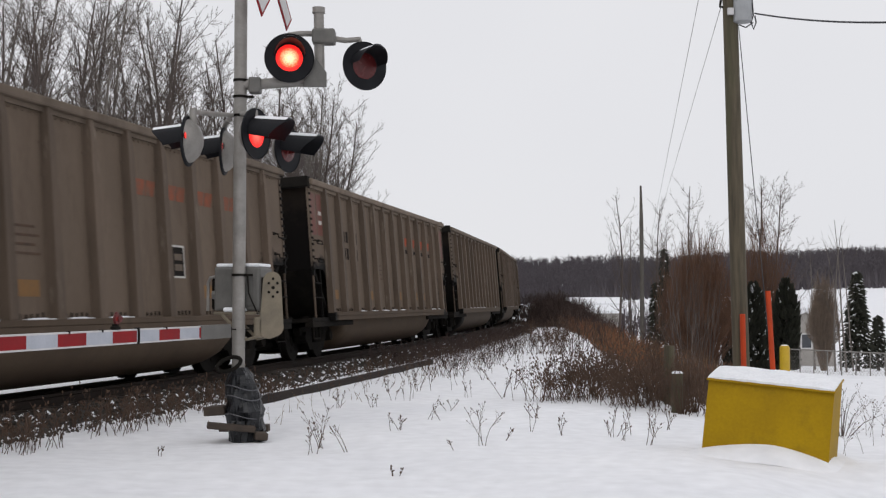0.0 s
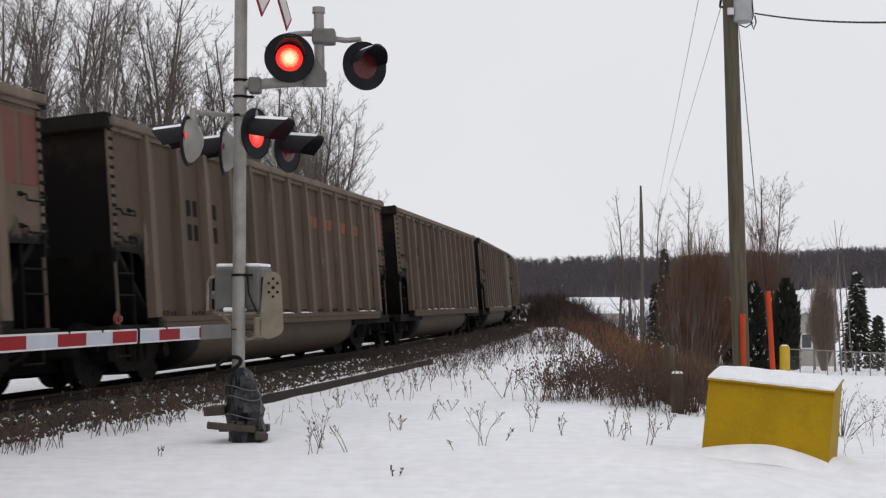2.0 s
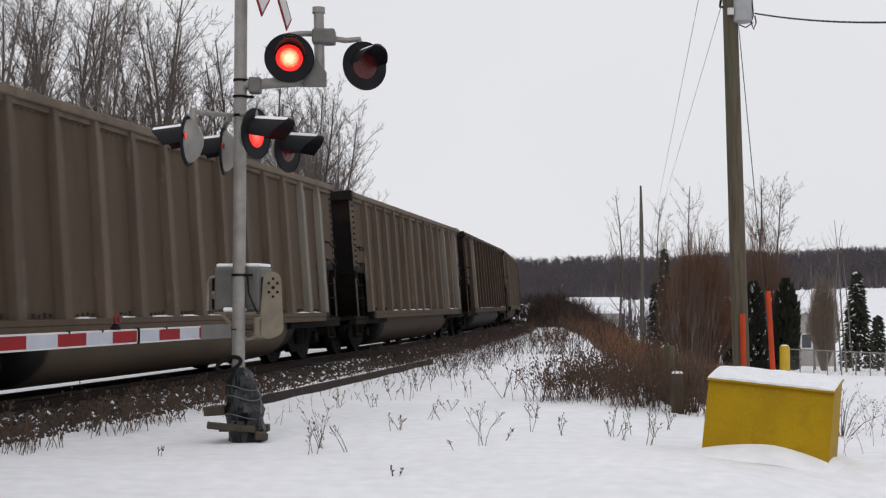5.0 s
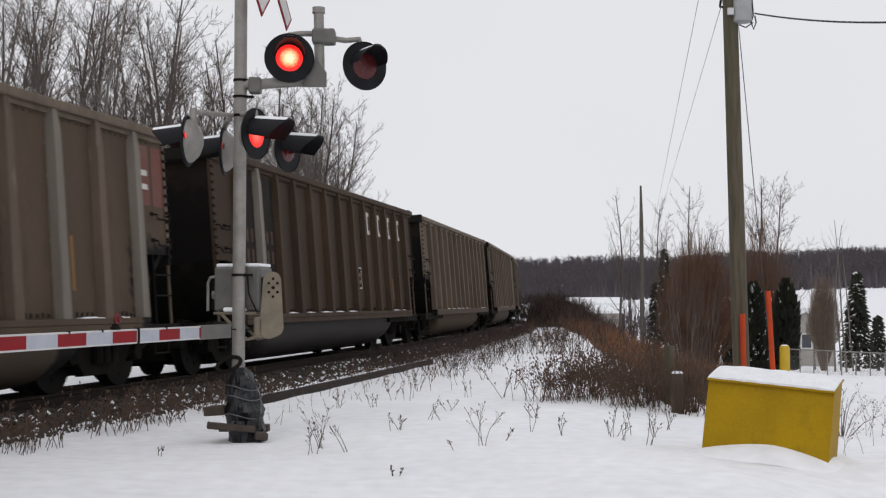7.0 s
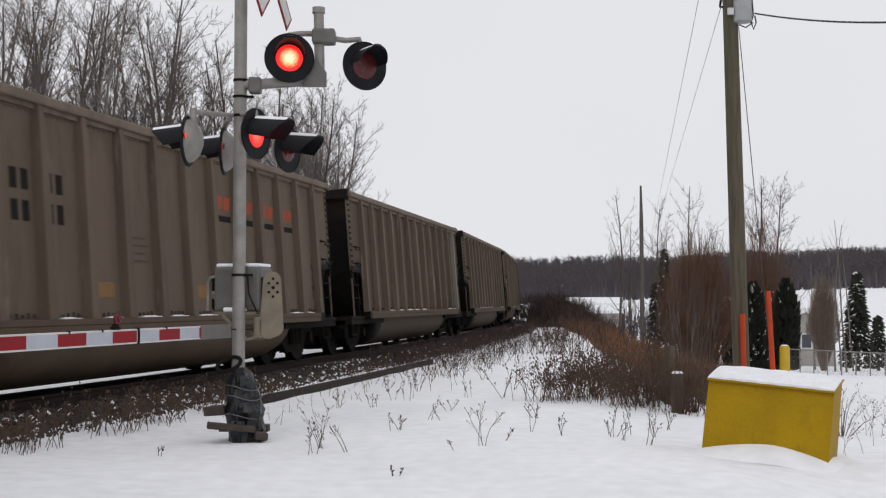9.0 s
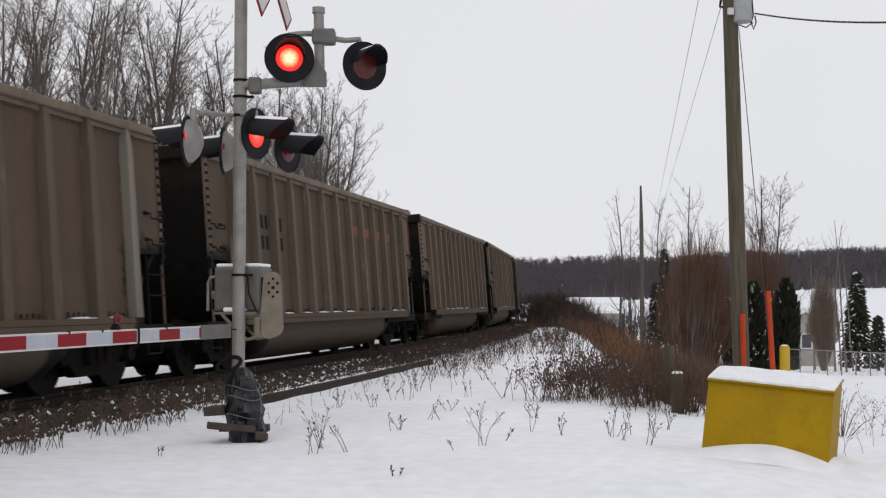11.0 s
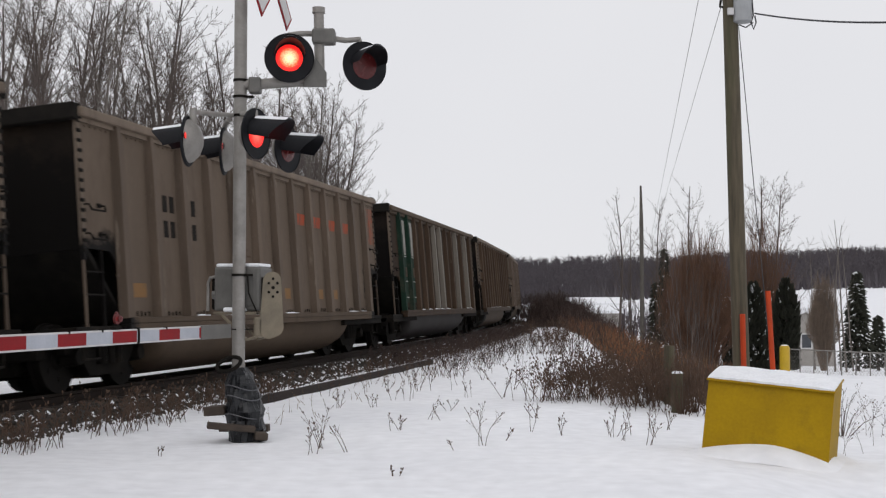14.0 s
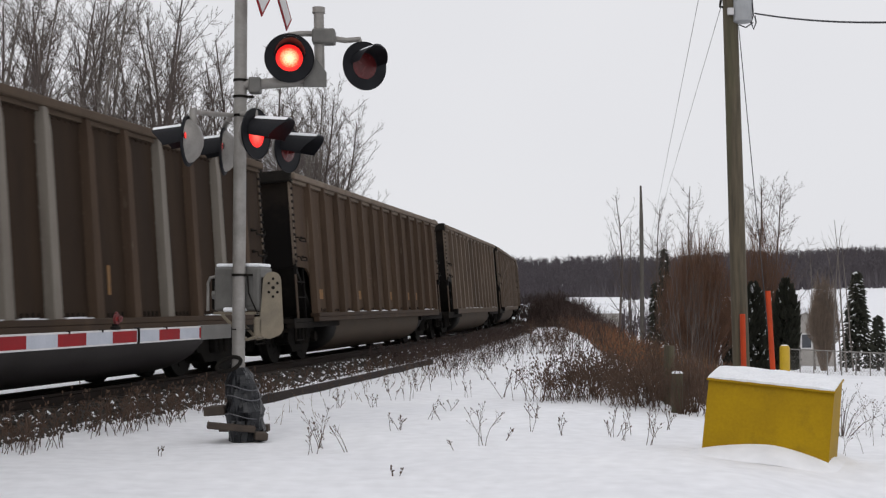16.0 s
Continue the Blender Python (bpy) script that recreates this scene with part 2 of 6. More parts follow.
BARK_PALE = mat("pale_bark", (0.2, 0.175, 0.155), (0.11, 0.095, 0.085), rough=0.9, scale=5, stretch=(1, 1, 0.3), bump=0.3)
TWIG_RED = mat("red_brown_twigs", (0.23, 0.098, 0.042), (0.145, 0.062, 0.03), rough=0.9, scale=3, bump=0)
WEED = mat("dry_weed_stems", (0.12, 0.072, 0.048), (0.07, 0.044, 0.031), rough=0.95, scale=3, bump=0)
WILLOW = mat("willow_twigs", (0.17, 0.092, 0.057), (0.115, 0.063, 0.041), rough=0.95, scale=3, bump=0)
STRAW = mat("dead_grass", (0.24, 0.16, 0.085), (0.15, 0.095, 0.05), rough=0.95, scale=2, bump=0)
CONIFER = mat("conifer_needles", (0.03, 0.031, 0.019), (0.017, 0.018, 0.012), rough=0.9, scale=5, bump=0.2)
# pale lilac-grey: the distance haze is put into this colour
HAZED_WOOD = mat("hazed_far_woods", (0.13, 0.117, 0.127), (0.094, 0.083, 0.092), rough=1, scale=0.05, bump=0, spec=0.1)
WIRE = mat("black_wire", (0.05, 0.05, 0.055), rough=0.6, bump=0)
ORANGE_GUARD = mat("orange_guy_guard", (0.5, 0.06, 0.018), (0.38, 0.048, 0.016), spec=0.15, rough=0.6, scale=3, bump=0)
WRAP = mat("black_plastic_wrap", (0.016, 0.017, 0.02), (0.008, 0.009, 0.011), rough=0.3, scale=5, bump=0.6, fine=11, stretch=(1, 1, 3))
OLD_TIMBER = mat("old_timber", (0.085, 0.064, 0.05), (0.045, 0.035, 0.028), rough=0.9, scale=4, bump=0.4)
LED_ON = mat("lit_red_leds", (0.5, 0.02, 0.01), rough=0.4, emit=(1.0, 0.035, 0.03), power=1.5)
LED_BRIGHT = mat("lit_red_leds_core", (0.6, 0.1, 0.02), rough=0.4, emit=(1.0, 0.4, 0.2), power=2.0)
for m_, hot, rim, reach in ((LED_ON, (1.0, 0.17, 0.13), (0.8, 0.012, 0.01), 0.15), (LED_BRIGHT, (1.0, 0.62, 0.36), (0.95, 0.05, 0.015), 0.13)):
    n_, l_ = m_.node_tree.nodes, m_.node_tree.links
    tc_, len_, ramp_, vor_ = n_.new("ShaderNodeTexCoord"), n_.new("ShaderNodeVectorMath"), n_.new("ShaderNodeValToRGB"), n_.new("ShaderNodeTexVoronoi")
    len_.operation = "LENGTH"
    l_.new(tc_.outputs["Object"], len_.inputs[0])
    div_, add_, mul_ = n_.new("ShaderNodeMath"), n_.new("ShaderNodeMath"), n_.new("ShaderNodeMath")
    div_.operation, div_.inputs[1].default_value = "DIVIDE", reach
    l_.new(len_.outputs["Value"], div_.inputs[0])
    vor_.inputs["Scale"].default_value = 55
    l_.new(tc_.outputs["Object"], vor_.inputs["Vector"])
    mul_.operation, mul_.inputs[1].default_value = "MULTIPLY", 0.35
    l_.new(vor_.outputs["Distance"], mul_.inputs[0])
    l_.new(div_.outputs[0], add_.inputs[0])
    l_.new(mul_.outputs[0], add_.inputs[1])
    ramp_.color_ramp.elements[0].position, ramp_.color_ramp.elements[1].position = 0.3, 1.05
    ramp_.color_ramp.elements[0].color, ramp_.color_ramp.elements[1].color = (*hot, 1), (*rim, 1)
    l_.new(add_.outputs[0], ramp_.inputs[0])
    l_.new(ramp_.outputs[0], n_["Principled BSDF"].inputs["Emission Color"])
LED_SMALL = mat("lit_red_marker", (0.4, 0.02, 0.01), rough=0.4, emit=(1.0, 0.03, 0.025), power=1.1)
LENS_OFF = mat("dark_red_lens", (0.1, 0.012, 0.012), (0.075, 0.01, 0.01), rough=0.25, scale=20, bump=0.15, fine=60)

# ---- track line: near side of the cars, then offsets to the far side ----
X0, Y0, TH0, K0, K1 = -4.0042, 17.16, 0.2215, -0.0022, -0.0000071
HALF = 1.62
STEP = 0.5
S_AX = np.arange(-200, 420, STEP)
_k = K0 + K1 * np.clip(S_AX, -60, 160)
_th = np.cumsum(_k) * STEP
_i0 = int(round(200 / STEP))
_th = _th - _th[_i0] + TH0
_x = np.cumsum(np.sin(_th)) * STEP
_y = np.cumsum(np.cos(_th)) * STEP
C_X = _x - _x[_i0] + X0 - HALF * np.cos(_th)
C_Y = _y - _y[_i0] + Y0 + HALF * np.sin(_th)
RAIL_Z = 0.235
BANK = radians(4.5)   # the outer rail stands higher in the curve


def cant(off):
    """Height added by the banking, off metres to the left of the centre."""
    return -max(-1.5, min(1.5, off)) * math.tan(BANK)


def line_at(s, off=0.0):
    """Place and heading of the track's centre at s metres, off metres to the left."""
    th = float(np.interp(s, S_AX, _th))
    return (float(np.interp(s, S_AX, C_X)) - off * math.cos(th), float(np.interp(s, S_AX, C_Y)) + off * math.sin(th), th)


def near_track(x, y):
    """For arrays: metres along the track and metres to its right."""
    x, y = np.atleast_1d(x).astype(float), np.atleast_1d(y).astype(float)
    s, r = np.empty(len(x)), np.empty(len(x))
    cx, cy, ct, cs = C_X[::4], C_Y[::4], _th[::4], S_AX[::4]
    for a in range(0, len(x), 4000):
        q = slice(a, a + 4000)
        d2 = (x[q, None] - cx) ** 2 + (y[q, None] - cy) ** 2
        i = d2.argmin(1)
        dx, dy = x[q] - cx[i], y[q] - cy[i]
        s[q] = cs[i] + dx * np.sin(ct[i]) + dy * np.cos(ct[i])
        r[q] = dx * np.cos(ct[i]) - dy * np.sin(ct[i])
    return s, r


def soft(a, b, v):
    t = np.clip((v - a) / (b - a), 0, 1)
    return t * t * (3 - 2 * t)


def wave(x, y):
    return (0.5 * np.sin(x * 0.9 + 1.3 * np.sin(y * 0.55)) + 0.35 * np.sin(y * 1.1 + 0.7 * np.sin(x * 1.35) + 2)
            + 0.2 * np.sin(x * 2.9 + y * 1.7) + 0.15 * np.sin(y * 3.7 - x * 2.1))


def height(x, y):
    """The ground's height."""
    x, y = np.atleast_1d(x).astype(float), np.atleast_1d(y).astype(float)
    s, r = near_track(x, y)
    crest = np.interp(s, (-30, -12, -2, 2, 19, 45, 70, 110), (24, 17, 9.9, 8.3, 6.0, 4.1, 3.0, 3.0))
    bed = soft(2.6, 1.5, np.abs(r))
    z = 0.06 * bed + 0.045 * wave(x, y) * (1 - bed) * soft(1.5, 4, np.abs(r))
    # right of the crest the bank falls into the yard, far off the land rises again
    out = np.maximum(r - crest, 0)
    drop = 2.7 * soft(0, 7, out) + 0.9 * soft(6, 60, out)
    d = np.hypot(x, y)
    rise = 4.5 * soft(120, 420, d) * soft(0.03, 0.34, x / np.maximum(y, 1)) + 3.6 * soft(150, 500, d) + 19.0 * soft(470, 780, d)
    bank = -drop + rise * soft(10, 40, out)
    yard = np.interp(d, (12, 38, 75, 150), (-0.1, -0.7, -2.4, -2.8)) + rise
    w = soft(0.2, 0.28, x / np.maximum(y, 1)) * soft(9, 13, y)
    z = z + np.where(out > 0, bank * (1 - w) + yard * w, 0)
    z = z - 0.28 * soft(2.2, 3.8, x) * soft(13.5, 11, y) * (1 - w)
    # far side of the line
    z = np.where(r < -4, z - 0.4 * soft(-4, -9, r) + 2.5 * soft(-40, -200, r), z)
    return z


def ground_z(x, y):
    return float(height(x, y)[0])


def graded(stops):
    out = [stops[0][0]]
    for (a, _), (b, st) in zip(stops, stops[1:]):
        n = max(1, int(round((b - a) / st)))
        out += [a + (b - a) * (i + 1) / n for i in range(n)]
    return np.array(out)


gx = graded([(-2500, 0), (-600, 240), (-150, 30), (-40, 5), (-14, 0.8), (14, 0.25), (40, 0.9), (150, 5), (600, 30), (2500, 240)])
gy = graded([(-400, 0), (-30, 40), (4, 3), (40, 0.25), (100, 0.9), (250, 5), (900, 30), (3500, 260)])
GX, GY = np.meshgrid(gx, gy)
GZ = height(GX.ravel(), GY.ravel())
me = bpy.data.meshes.new("ground")
nx, ny = len(gx), len(gy)
idx = np.arange(nx * ny).reshape(ny, nx)
quads = np.stack([idx[:-1, :-1], idx[:-1, 1:], idx[1:, 1:], idx[1:, :-1]], -1).reshape(-1, 4)
me.from_pydata(np.stack([GX.ravel(), GY.ravel(), GZ], 1).tolist(), [], quads.tolist())
me.materials.append(SNOW)
me.shade_smooth()
tagged(new("ground", me), "snow-covered ground falling away beside the track", "ground", kind="structure")


# ---- the railway ----
def ribbon(name, prof, s0, s1, material, z0, step=2.0, center=0.0):
    """A profile of (offset, z) swept along the track line."""
    ss = np.arange(s0, s1 + 0.01, step)
    vs, fs, n = [], [], len(prof)
    for s in ss:
        for o, z in prof:
            x, y, _ = line_at(s, center + o)
            vs.append((x, y, z0 + z + cant(center + o)))
    for i in range(len(ss) - 1):
        for j in range(n - 1):
            a = i * n + j
            fs.append((a, a + 1, a + n + 1, a + n))
    m = bpy.data.meshes.new(name)
    m.from_pydata(vs, [], fs)
    m.materials.append(material)
    return m


rail_prof = [(-0.07, -0.17), (-0.07, -0.155), (-0.012, -0.135), (-0.012, -0.05), (-0.037, -0.035), (-0.037, 0), (0.037, 0), (0.037, -0.035), (0.012, -0.05),
             (0.012, -0.135), (0.07, -0.155), (0.07, -0.17)]
for side in (-0.755, 0.755):
    tagged(new("rail", ribbon("rail", rail_prof, -60, 180, RAIL, RAIL_Z, 1.0, side)), "rusty steel running rail on dark wooden ties", "rail", "rails of the track", "structure")
bed_prof = [(-2.3, -0.5), (-1.95, -0.37), (-1.4, -0.22), (0, -0.19), (1.5, -0.2), (2.25, -0.25), (3.1, -0.4)]
tagged(new("ballast_bed", ribbon("ballast_bed", bed_prof, -60, 180, BALLAST, RAIL_Z + 0.03, 1.0)), "dark crushed stone ballast bed under the track", "ballast", kind="structure")

# ---- coal car, built once ----
BODY = 7.217      # half length of the body
TOPZ, SILL = 3.69, 0.89
PITCH_CARS = 16.18


def truck(parent, x):
    t = new("truck")
    t.parent = parent
    t.location = (x, 0, 0)
    t["label"] = "black cast-steel three-piece truck"
    for sy in (-1, 1):
        bm = bmesh.new()
        out = [(-1.12, 0.5), (-1.12, 0.66), (-0.62, 0.68), (-0.38, 0.9), (0.38, 0.9), (0.62, 0.68), (1.12, 0.66), (1.12, 0.5), (0.78, 0.5),
               (0.5, 0.19), (-0.5, 0.19), (-0.78, 0.5)]
        prism(bm, out, sy * 1.0 - 0.07, sy * 1.0 + 0.07)
        for ax in (-0.89, 0.89):
            tube(bm, (ax, sy * 0.93, 0.46), (ax, sy * 1.15, 0.46), 0.13, 0.11, 12)
        for k in (-0.22, 0, 0.22):
            tube(bm, (k, sy * 1.1, 0.34), (k, sy * 1.1, 0.66), 0.085, 0.085, 8)
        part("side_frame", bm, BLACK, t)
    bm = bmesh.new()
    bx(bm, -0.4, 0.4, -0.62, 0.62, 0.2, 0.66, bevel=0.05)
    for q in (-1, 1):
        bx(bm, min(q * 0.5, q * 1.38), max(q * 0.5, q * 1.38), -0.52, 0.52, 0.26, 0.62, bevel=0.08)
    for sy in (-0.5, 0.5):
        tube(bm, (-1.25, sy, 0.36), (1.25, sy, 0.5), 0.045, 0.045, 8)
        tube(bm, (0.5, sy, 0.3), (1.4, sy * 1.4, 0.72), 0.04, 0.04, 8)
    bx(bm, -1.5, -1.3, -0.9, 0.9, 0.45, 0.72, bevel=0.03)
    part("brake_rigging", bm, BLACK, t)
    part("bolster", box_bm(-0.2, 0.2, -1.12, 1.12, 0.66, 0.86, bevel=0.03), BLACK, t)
    for ax in (-0.89, 0.89):
        bm = bmesh.new()
        for sy in (-0.755, 0.755):
            y0, y1 = sy - 0.065, sy + 0.065
            tube(bm, (0, y0, 0), (0, y1, 0), 0.457, 0.457, 28)
            o = 1 if sy > 0 else -1
            tube(bm, (0, sy - o * 0.09, 0), (0, sy - o * 0.055, 0), 0.485, 0.485, 28)
            tube(bm, (0, sy + o * 0.06, 0), (0, sy + o * 0.1, 0), 0.17, 0.14, 14)
            for k in range(6):
                a = k * math.pi / 3
                tube(bm, (0.27 * math.cos(a), sy + o * 0.055, 0.27 * math.sin(a)), (0.27 * math.cos(a), sy + o * 0.078, 0.27 * math.sin(a)), 0.05, 0.04, 6)
        tube(bm, (0, -1.05, 0), (0, 1.05, 0), 0.08, 0.08, 10)
        w = smooth(part("wheelset", bm, WHEEL, t))
        w.location = (ax, 0, 0.457)
        bm = bmesh.new()
        o = 1 if ax > 0 else -1
        for sy in (-0.72, 0.72):
            bx(bm, ax - o * 0.56, ax - o * 0.48, sy - 0.06, sy + 0.06, 0.3, 0.62)
        bx(bm, ax - o * 0.56, ax - o * 0.5, -0.7, 0.7, 0.4, 0.5)
        part("brake_beam", bm, BLACK, t)
    return t


RIBS = [-6.2 + i * 12.4 / 12 for i in range(13)]


def coal_car():
    car = new("coal_car")
    e = BODY - 1.02
    # side sheets, cut away over the trucks at the open ends
    for sy in (-1, 1):
        bm = bmesh.new()
        out = [(-BODY, 1.86), (-e - 0.3, 1.84), (-e - 0.06, 1.66), (-e, SILL), (e, SILL), (e + 0.06, 1.66), (e + 0.3, 1.84), (BODY, 1.86), (BODY, TOPZ - 0.05), (-BODY, TOPZ - 0.05)]
        prism(bm, out, sy * 1.49 - 0.02, sy * 1.49 + 0.02)
        for k in range(94):
            x = -BODY + 0.2 + k * 0.149
            bx(bm, x, x + 0.026, sy * 1.515 - 0.01, sy * 1.515 + 0.01, TOPZ - 0.235, TOPZ - 0.21)
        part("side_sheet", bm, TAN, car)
        # the rim is a hollow section with a lip under it
        bm = bmesh.new()
        bx(bm, -BODY - 0.02, BODY + 0.02, sy * 1.53 - 0.1, sy * 1.53 + 0.09, TOPZ - 0.13, TOPZ, bevel=0.03)
        bx(bm, -BODY + 0.02, BODY - 0.02, sy * 1.535 - 0.02, sy * 1.535 + 0.02, TOPZ - 0.19, TOPZ - 0.128)
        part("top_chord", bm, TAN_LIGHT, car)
        bm = bmesh.new()
        bx(bm, -BODY + 0.95, BODY - 0.95, sy * 1.54 - 0.11, sy * 1.54 + 0.085, SILL - 0.035, SILL + 0.045, bevel=0.01)
        bx(bm, -BODY + 0.95, BODY - 0.95, sy * 1.54 - 0.1, sy * 1.54 + 0.03, SILL - 0.13, SILL - 0.034, bevel=0.01)
        part("side_sill", bm, TAN, car)
        for ex in (-1, 1):
            bm = bmesh.new()
            x0, x1 = sorted((ex * 4.3, ex * (BODY + 0.22)))
            bx(bm, x0, x1, sy * 1.4 - 0.09, sy * 1.4 + 0.08, SILL - 0.24, SILL - 0.132, bevel=0.01)
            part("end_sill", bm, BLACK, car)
        bm = bmesh.new()
        for i in range(12):
            x0, x1 = RIBS[i] + 0.12, RIBS[i + 1] - 0.12
            k = random.random()
            if k < 0.7:
                a0 = x0 + 0.3 * random.random()
                a1 = min(x1, a0 + 0.25 + 0.45 * random.random())
                bx(bm, a0, a1, sy * 1.575 - 0.04, sy * 1.575 + 0.035, SILL + 0.043, SILL + 0.058)
                bx(bm, a0 + 0.1, a1 - 0.15, sy * 1.565 - 0.03, sy * 1.565 + 0.03, SILL + 0.055, SILL + 0.07)
        tagged(part("snow_dusting", bm, CAP_SNOW, car, "thin line of wind-blown snow on the sill"), kind="stuff")
        # dark crust of coal dust where the sheet meets the sill
        bm = bmesh.new()
        for i in range(12):
            for k in range(6):
                x0 = RIBS[i] + 0.14 + k * 0.125
                bx(bm, x0, x0 + 0.022, sy * 1.514 - 0.01, sy * 1.514 + 0.01, SILL + 0.07, SILL + 0.11 + 0.03 * random.random())
        tagged(part("rivet_row", bm, BLACK, car), kind="stuff")
        # ribs are tapered hat sections, wider at the foot, pinched in under the rim
        for x in RIBS:
            bm = bmesh.new()
            y0, y1 = sy * 1.505, sy * 1.63
            q = []
            for z, w, yy in ((SILL + 0.04, 0.105, y1), (TOPZ - 0.42, 0.085, sy * 1.625), (TOPZ - 0.13, 0.06, sy * 1.6)):
                q.append([bm.verts.new(p) for p in ((x - w - 0.02, y0, z), (x - w + 0.01, yy, z), (x + w - 0.01, yy, z), (x + w + 0.02, y0, z))])
            for a, b in zip(q, q[1:]):
                for k in range(3):
                    bm.faces.new((a[k], a[k + 1], b[k + 1], b[k]))
            bm.faces.new(q[0])
            bm.faces.new(q[-1][::-1])
            bmesh.ops.recalc_face_normals(bm, faces=bm.faces)
            for z in (1.1, 1.5, 1.9, 2.3, 2.7, 3.1):
                for ox in (-0.12, 0.12):
                    bx(bm, x + ox - 0.014, x + ox + 0.014, sy * 1.52 - 0.014, sy * 1.52 + 0.02, z, z + 0.03)
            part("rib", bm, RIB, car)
    for ex in (-1, 1):
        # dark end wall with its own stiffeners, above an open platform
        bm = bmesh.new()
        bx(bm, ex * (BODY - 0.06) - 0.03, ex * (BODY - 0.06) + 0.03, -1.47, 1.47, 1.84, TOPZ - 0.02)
        part("end_wall", bm, END_DARK, car, "dark end wall, blacker towards the bottom")
        bm = bmesh.new()
        bx(bm, ex * (BODY + 0.02) - 0.11, ex * (BODY + 0.02) + 0.11, -1.56, 1.56, TOPZ - 0.17, TOPZ + 0.05, bevel=0.025)
        part("end_cap", bm, BLACK, car, "black coal-crusted end cap")
        # slope sheet behind the open end
        bm = bmesh.new()
        a, b = ex * (e - 0.1), ex * (BODY - 0.1)
        vs = [bm.verts.new(p) for p in ((a, -1.46, SILL), (a, 1.46, SILL), (b, 1.46, 1.88), (b, -1.46, 1.88), (a - ex * 0.06, -1.46, SILL), (a - ex * 0.06, 1.46, SILL), (b - ex * 0.06, 1.46, 1.94), (b - ex * 0.06, -1.46, 1.94))]
        for f in ((0, 1, 2, 3), (7, 6, 5, 4), (0, 4, 5, 1), (3, 2, 6, 7), (0, 3, 7, 4), (1, 5, 6, 2)):
            bm.faces.new([vs[i] for i in f])
        bmesh.ops.recalc_face_normals(bm, faces=bm.faces)
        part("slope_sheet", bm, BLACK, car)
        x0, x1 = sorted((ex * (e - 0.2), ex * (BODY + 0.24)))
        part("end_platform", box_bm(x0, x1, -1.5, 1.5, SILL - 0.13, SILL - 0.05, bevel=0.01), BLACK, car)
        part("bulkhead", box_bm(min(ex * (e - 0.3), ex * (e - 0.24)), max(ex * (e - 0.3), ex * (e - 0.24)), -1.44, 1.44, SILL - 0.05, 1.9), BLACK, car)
        for sy in (-1, 1):
            # thin corner flange with a row of bolts
            bm = bmesh.new()
            xo = ex * (BODY - 0.02)
            bx(bm, xo - 0.03, xo + 0.03, sy * 1.5 - 0.03, sy * 1.5 + 0.03, 1.7, TOPZ - 0.05, bevel=0.006)
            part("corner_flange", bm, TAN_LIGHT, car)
            bm = bmesh.new()
            for k in range(14):
                z = 1.8 + k * 0.13
                bx(bm, xo - 0.045, xo + 0.045, sy * 1.535 - 0.014, sy * 1.535 + 0.014, z, z + 0.045, bevel=0.006)
            tagged(part("bolt_row", bm, BLACK, car), kind="stuff")
            part("corner_stake", box_bm(xo - 0.014, xo + 0.014, sy * 1.5 - 0.012, sy * 1.5 + 0.02, SILL - 0.05, 1.9), RIB, car)
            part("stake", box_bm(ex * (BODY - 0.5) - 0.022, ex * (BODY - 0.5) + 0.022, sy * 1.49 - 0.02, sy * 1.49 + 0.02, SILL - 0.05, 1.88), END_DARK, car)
            for z in (1.25, 1.55):
                bm = bmesh.new()
                pipe(bm, [(ex * (BODY - 0.02), sy * 1.52, z), (ex * (BODY - 0.5), sy * 1.52, z)], 0.013, 6)
                part("ladder_rung", bm, BLACK, car)
            # handholds: bent rods on stand-off blocks
            for z in (1.98, 2.36):
                bm = bmesh.new()
                x0, x1 = ex * (BODY - 0.05), ex * (BODY - 0.48)
                pipe(bm, [(x0, sy * 1.52, z + 0.06), (x0, sy * 1.6, z + 0.06), (ex * (BODY - 0.12), sy * 1.61, z - 0.01), (x1, sy * 1.61, z - 0.01), (x1, sy * 1.6, z + 0.06), (x1, sy * 1.51, z + 0.07)], 0.014, 6)
                bx(bm, x1 - 0.04, x1 + 0.04, sy * 1.52 - 0.015, sy * 1.52 + 0.02, z + 0.045, z + 0.1)
                part("grab_iron", bm, BLACK, car)
        # steps hung under the corners
        for sy in (-1, 1):
            bm = bmesh.new()
            pipe(bm, [(ex * (BODY - 0.02), sy * 1.42, SILL - 0.1), (ex * (BODY - 0.02), sy * 1.42, 0.42), (ex * (BODY - 0.45), sy * 1.42, 0.42), (ex * (BODY - 0.45), sy * 1.42, SILL - 0.1)], 0.02, 6)
            part("sill_step", bm, BLACK, car)
        # coupler and draft gear
        bm = bmesh.new()
        bx(bm, min(ex * 6.9, ex * 7.55), max(ex * 6.9, ex * 7.55), -0.26, 0.26, 0.5, 0.9, bevel=0.02)
        bx(bm, min(ex * 7.5, ex * 8.06), max(ex * 7.5, ex * 8.06), -0.08, 0.08, 0.7, 0.9, bevel=0.02)
        bx(bm, min(ex * 7.85, ex * 8.08), max(ex * 7.85, ex * 8.08), -0.15, 0.15, 0.64, 0.94, bevel=0.04)
        part("coupler", bm, BLACK, car)
        bm = bmesh.new()
        pipe(bm, [(ex * 7.5, -0.5, 0.84), (ex * 7.75, -0.45, 0.56), (ex * 8.0, -0.35, 0.42), (ex * 8.06, -0.25, 0.46)], 0.025, 6)
        part("brake_hose", bm, BLACK, car)
        truck(car, ex * 5.9)
    # the rounded tub that hangs between the trucks
    bm = bmesh.new()
    n, rings = 14, []
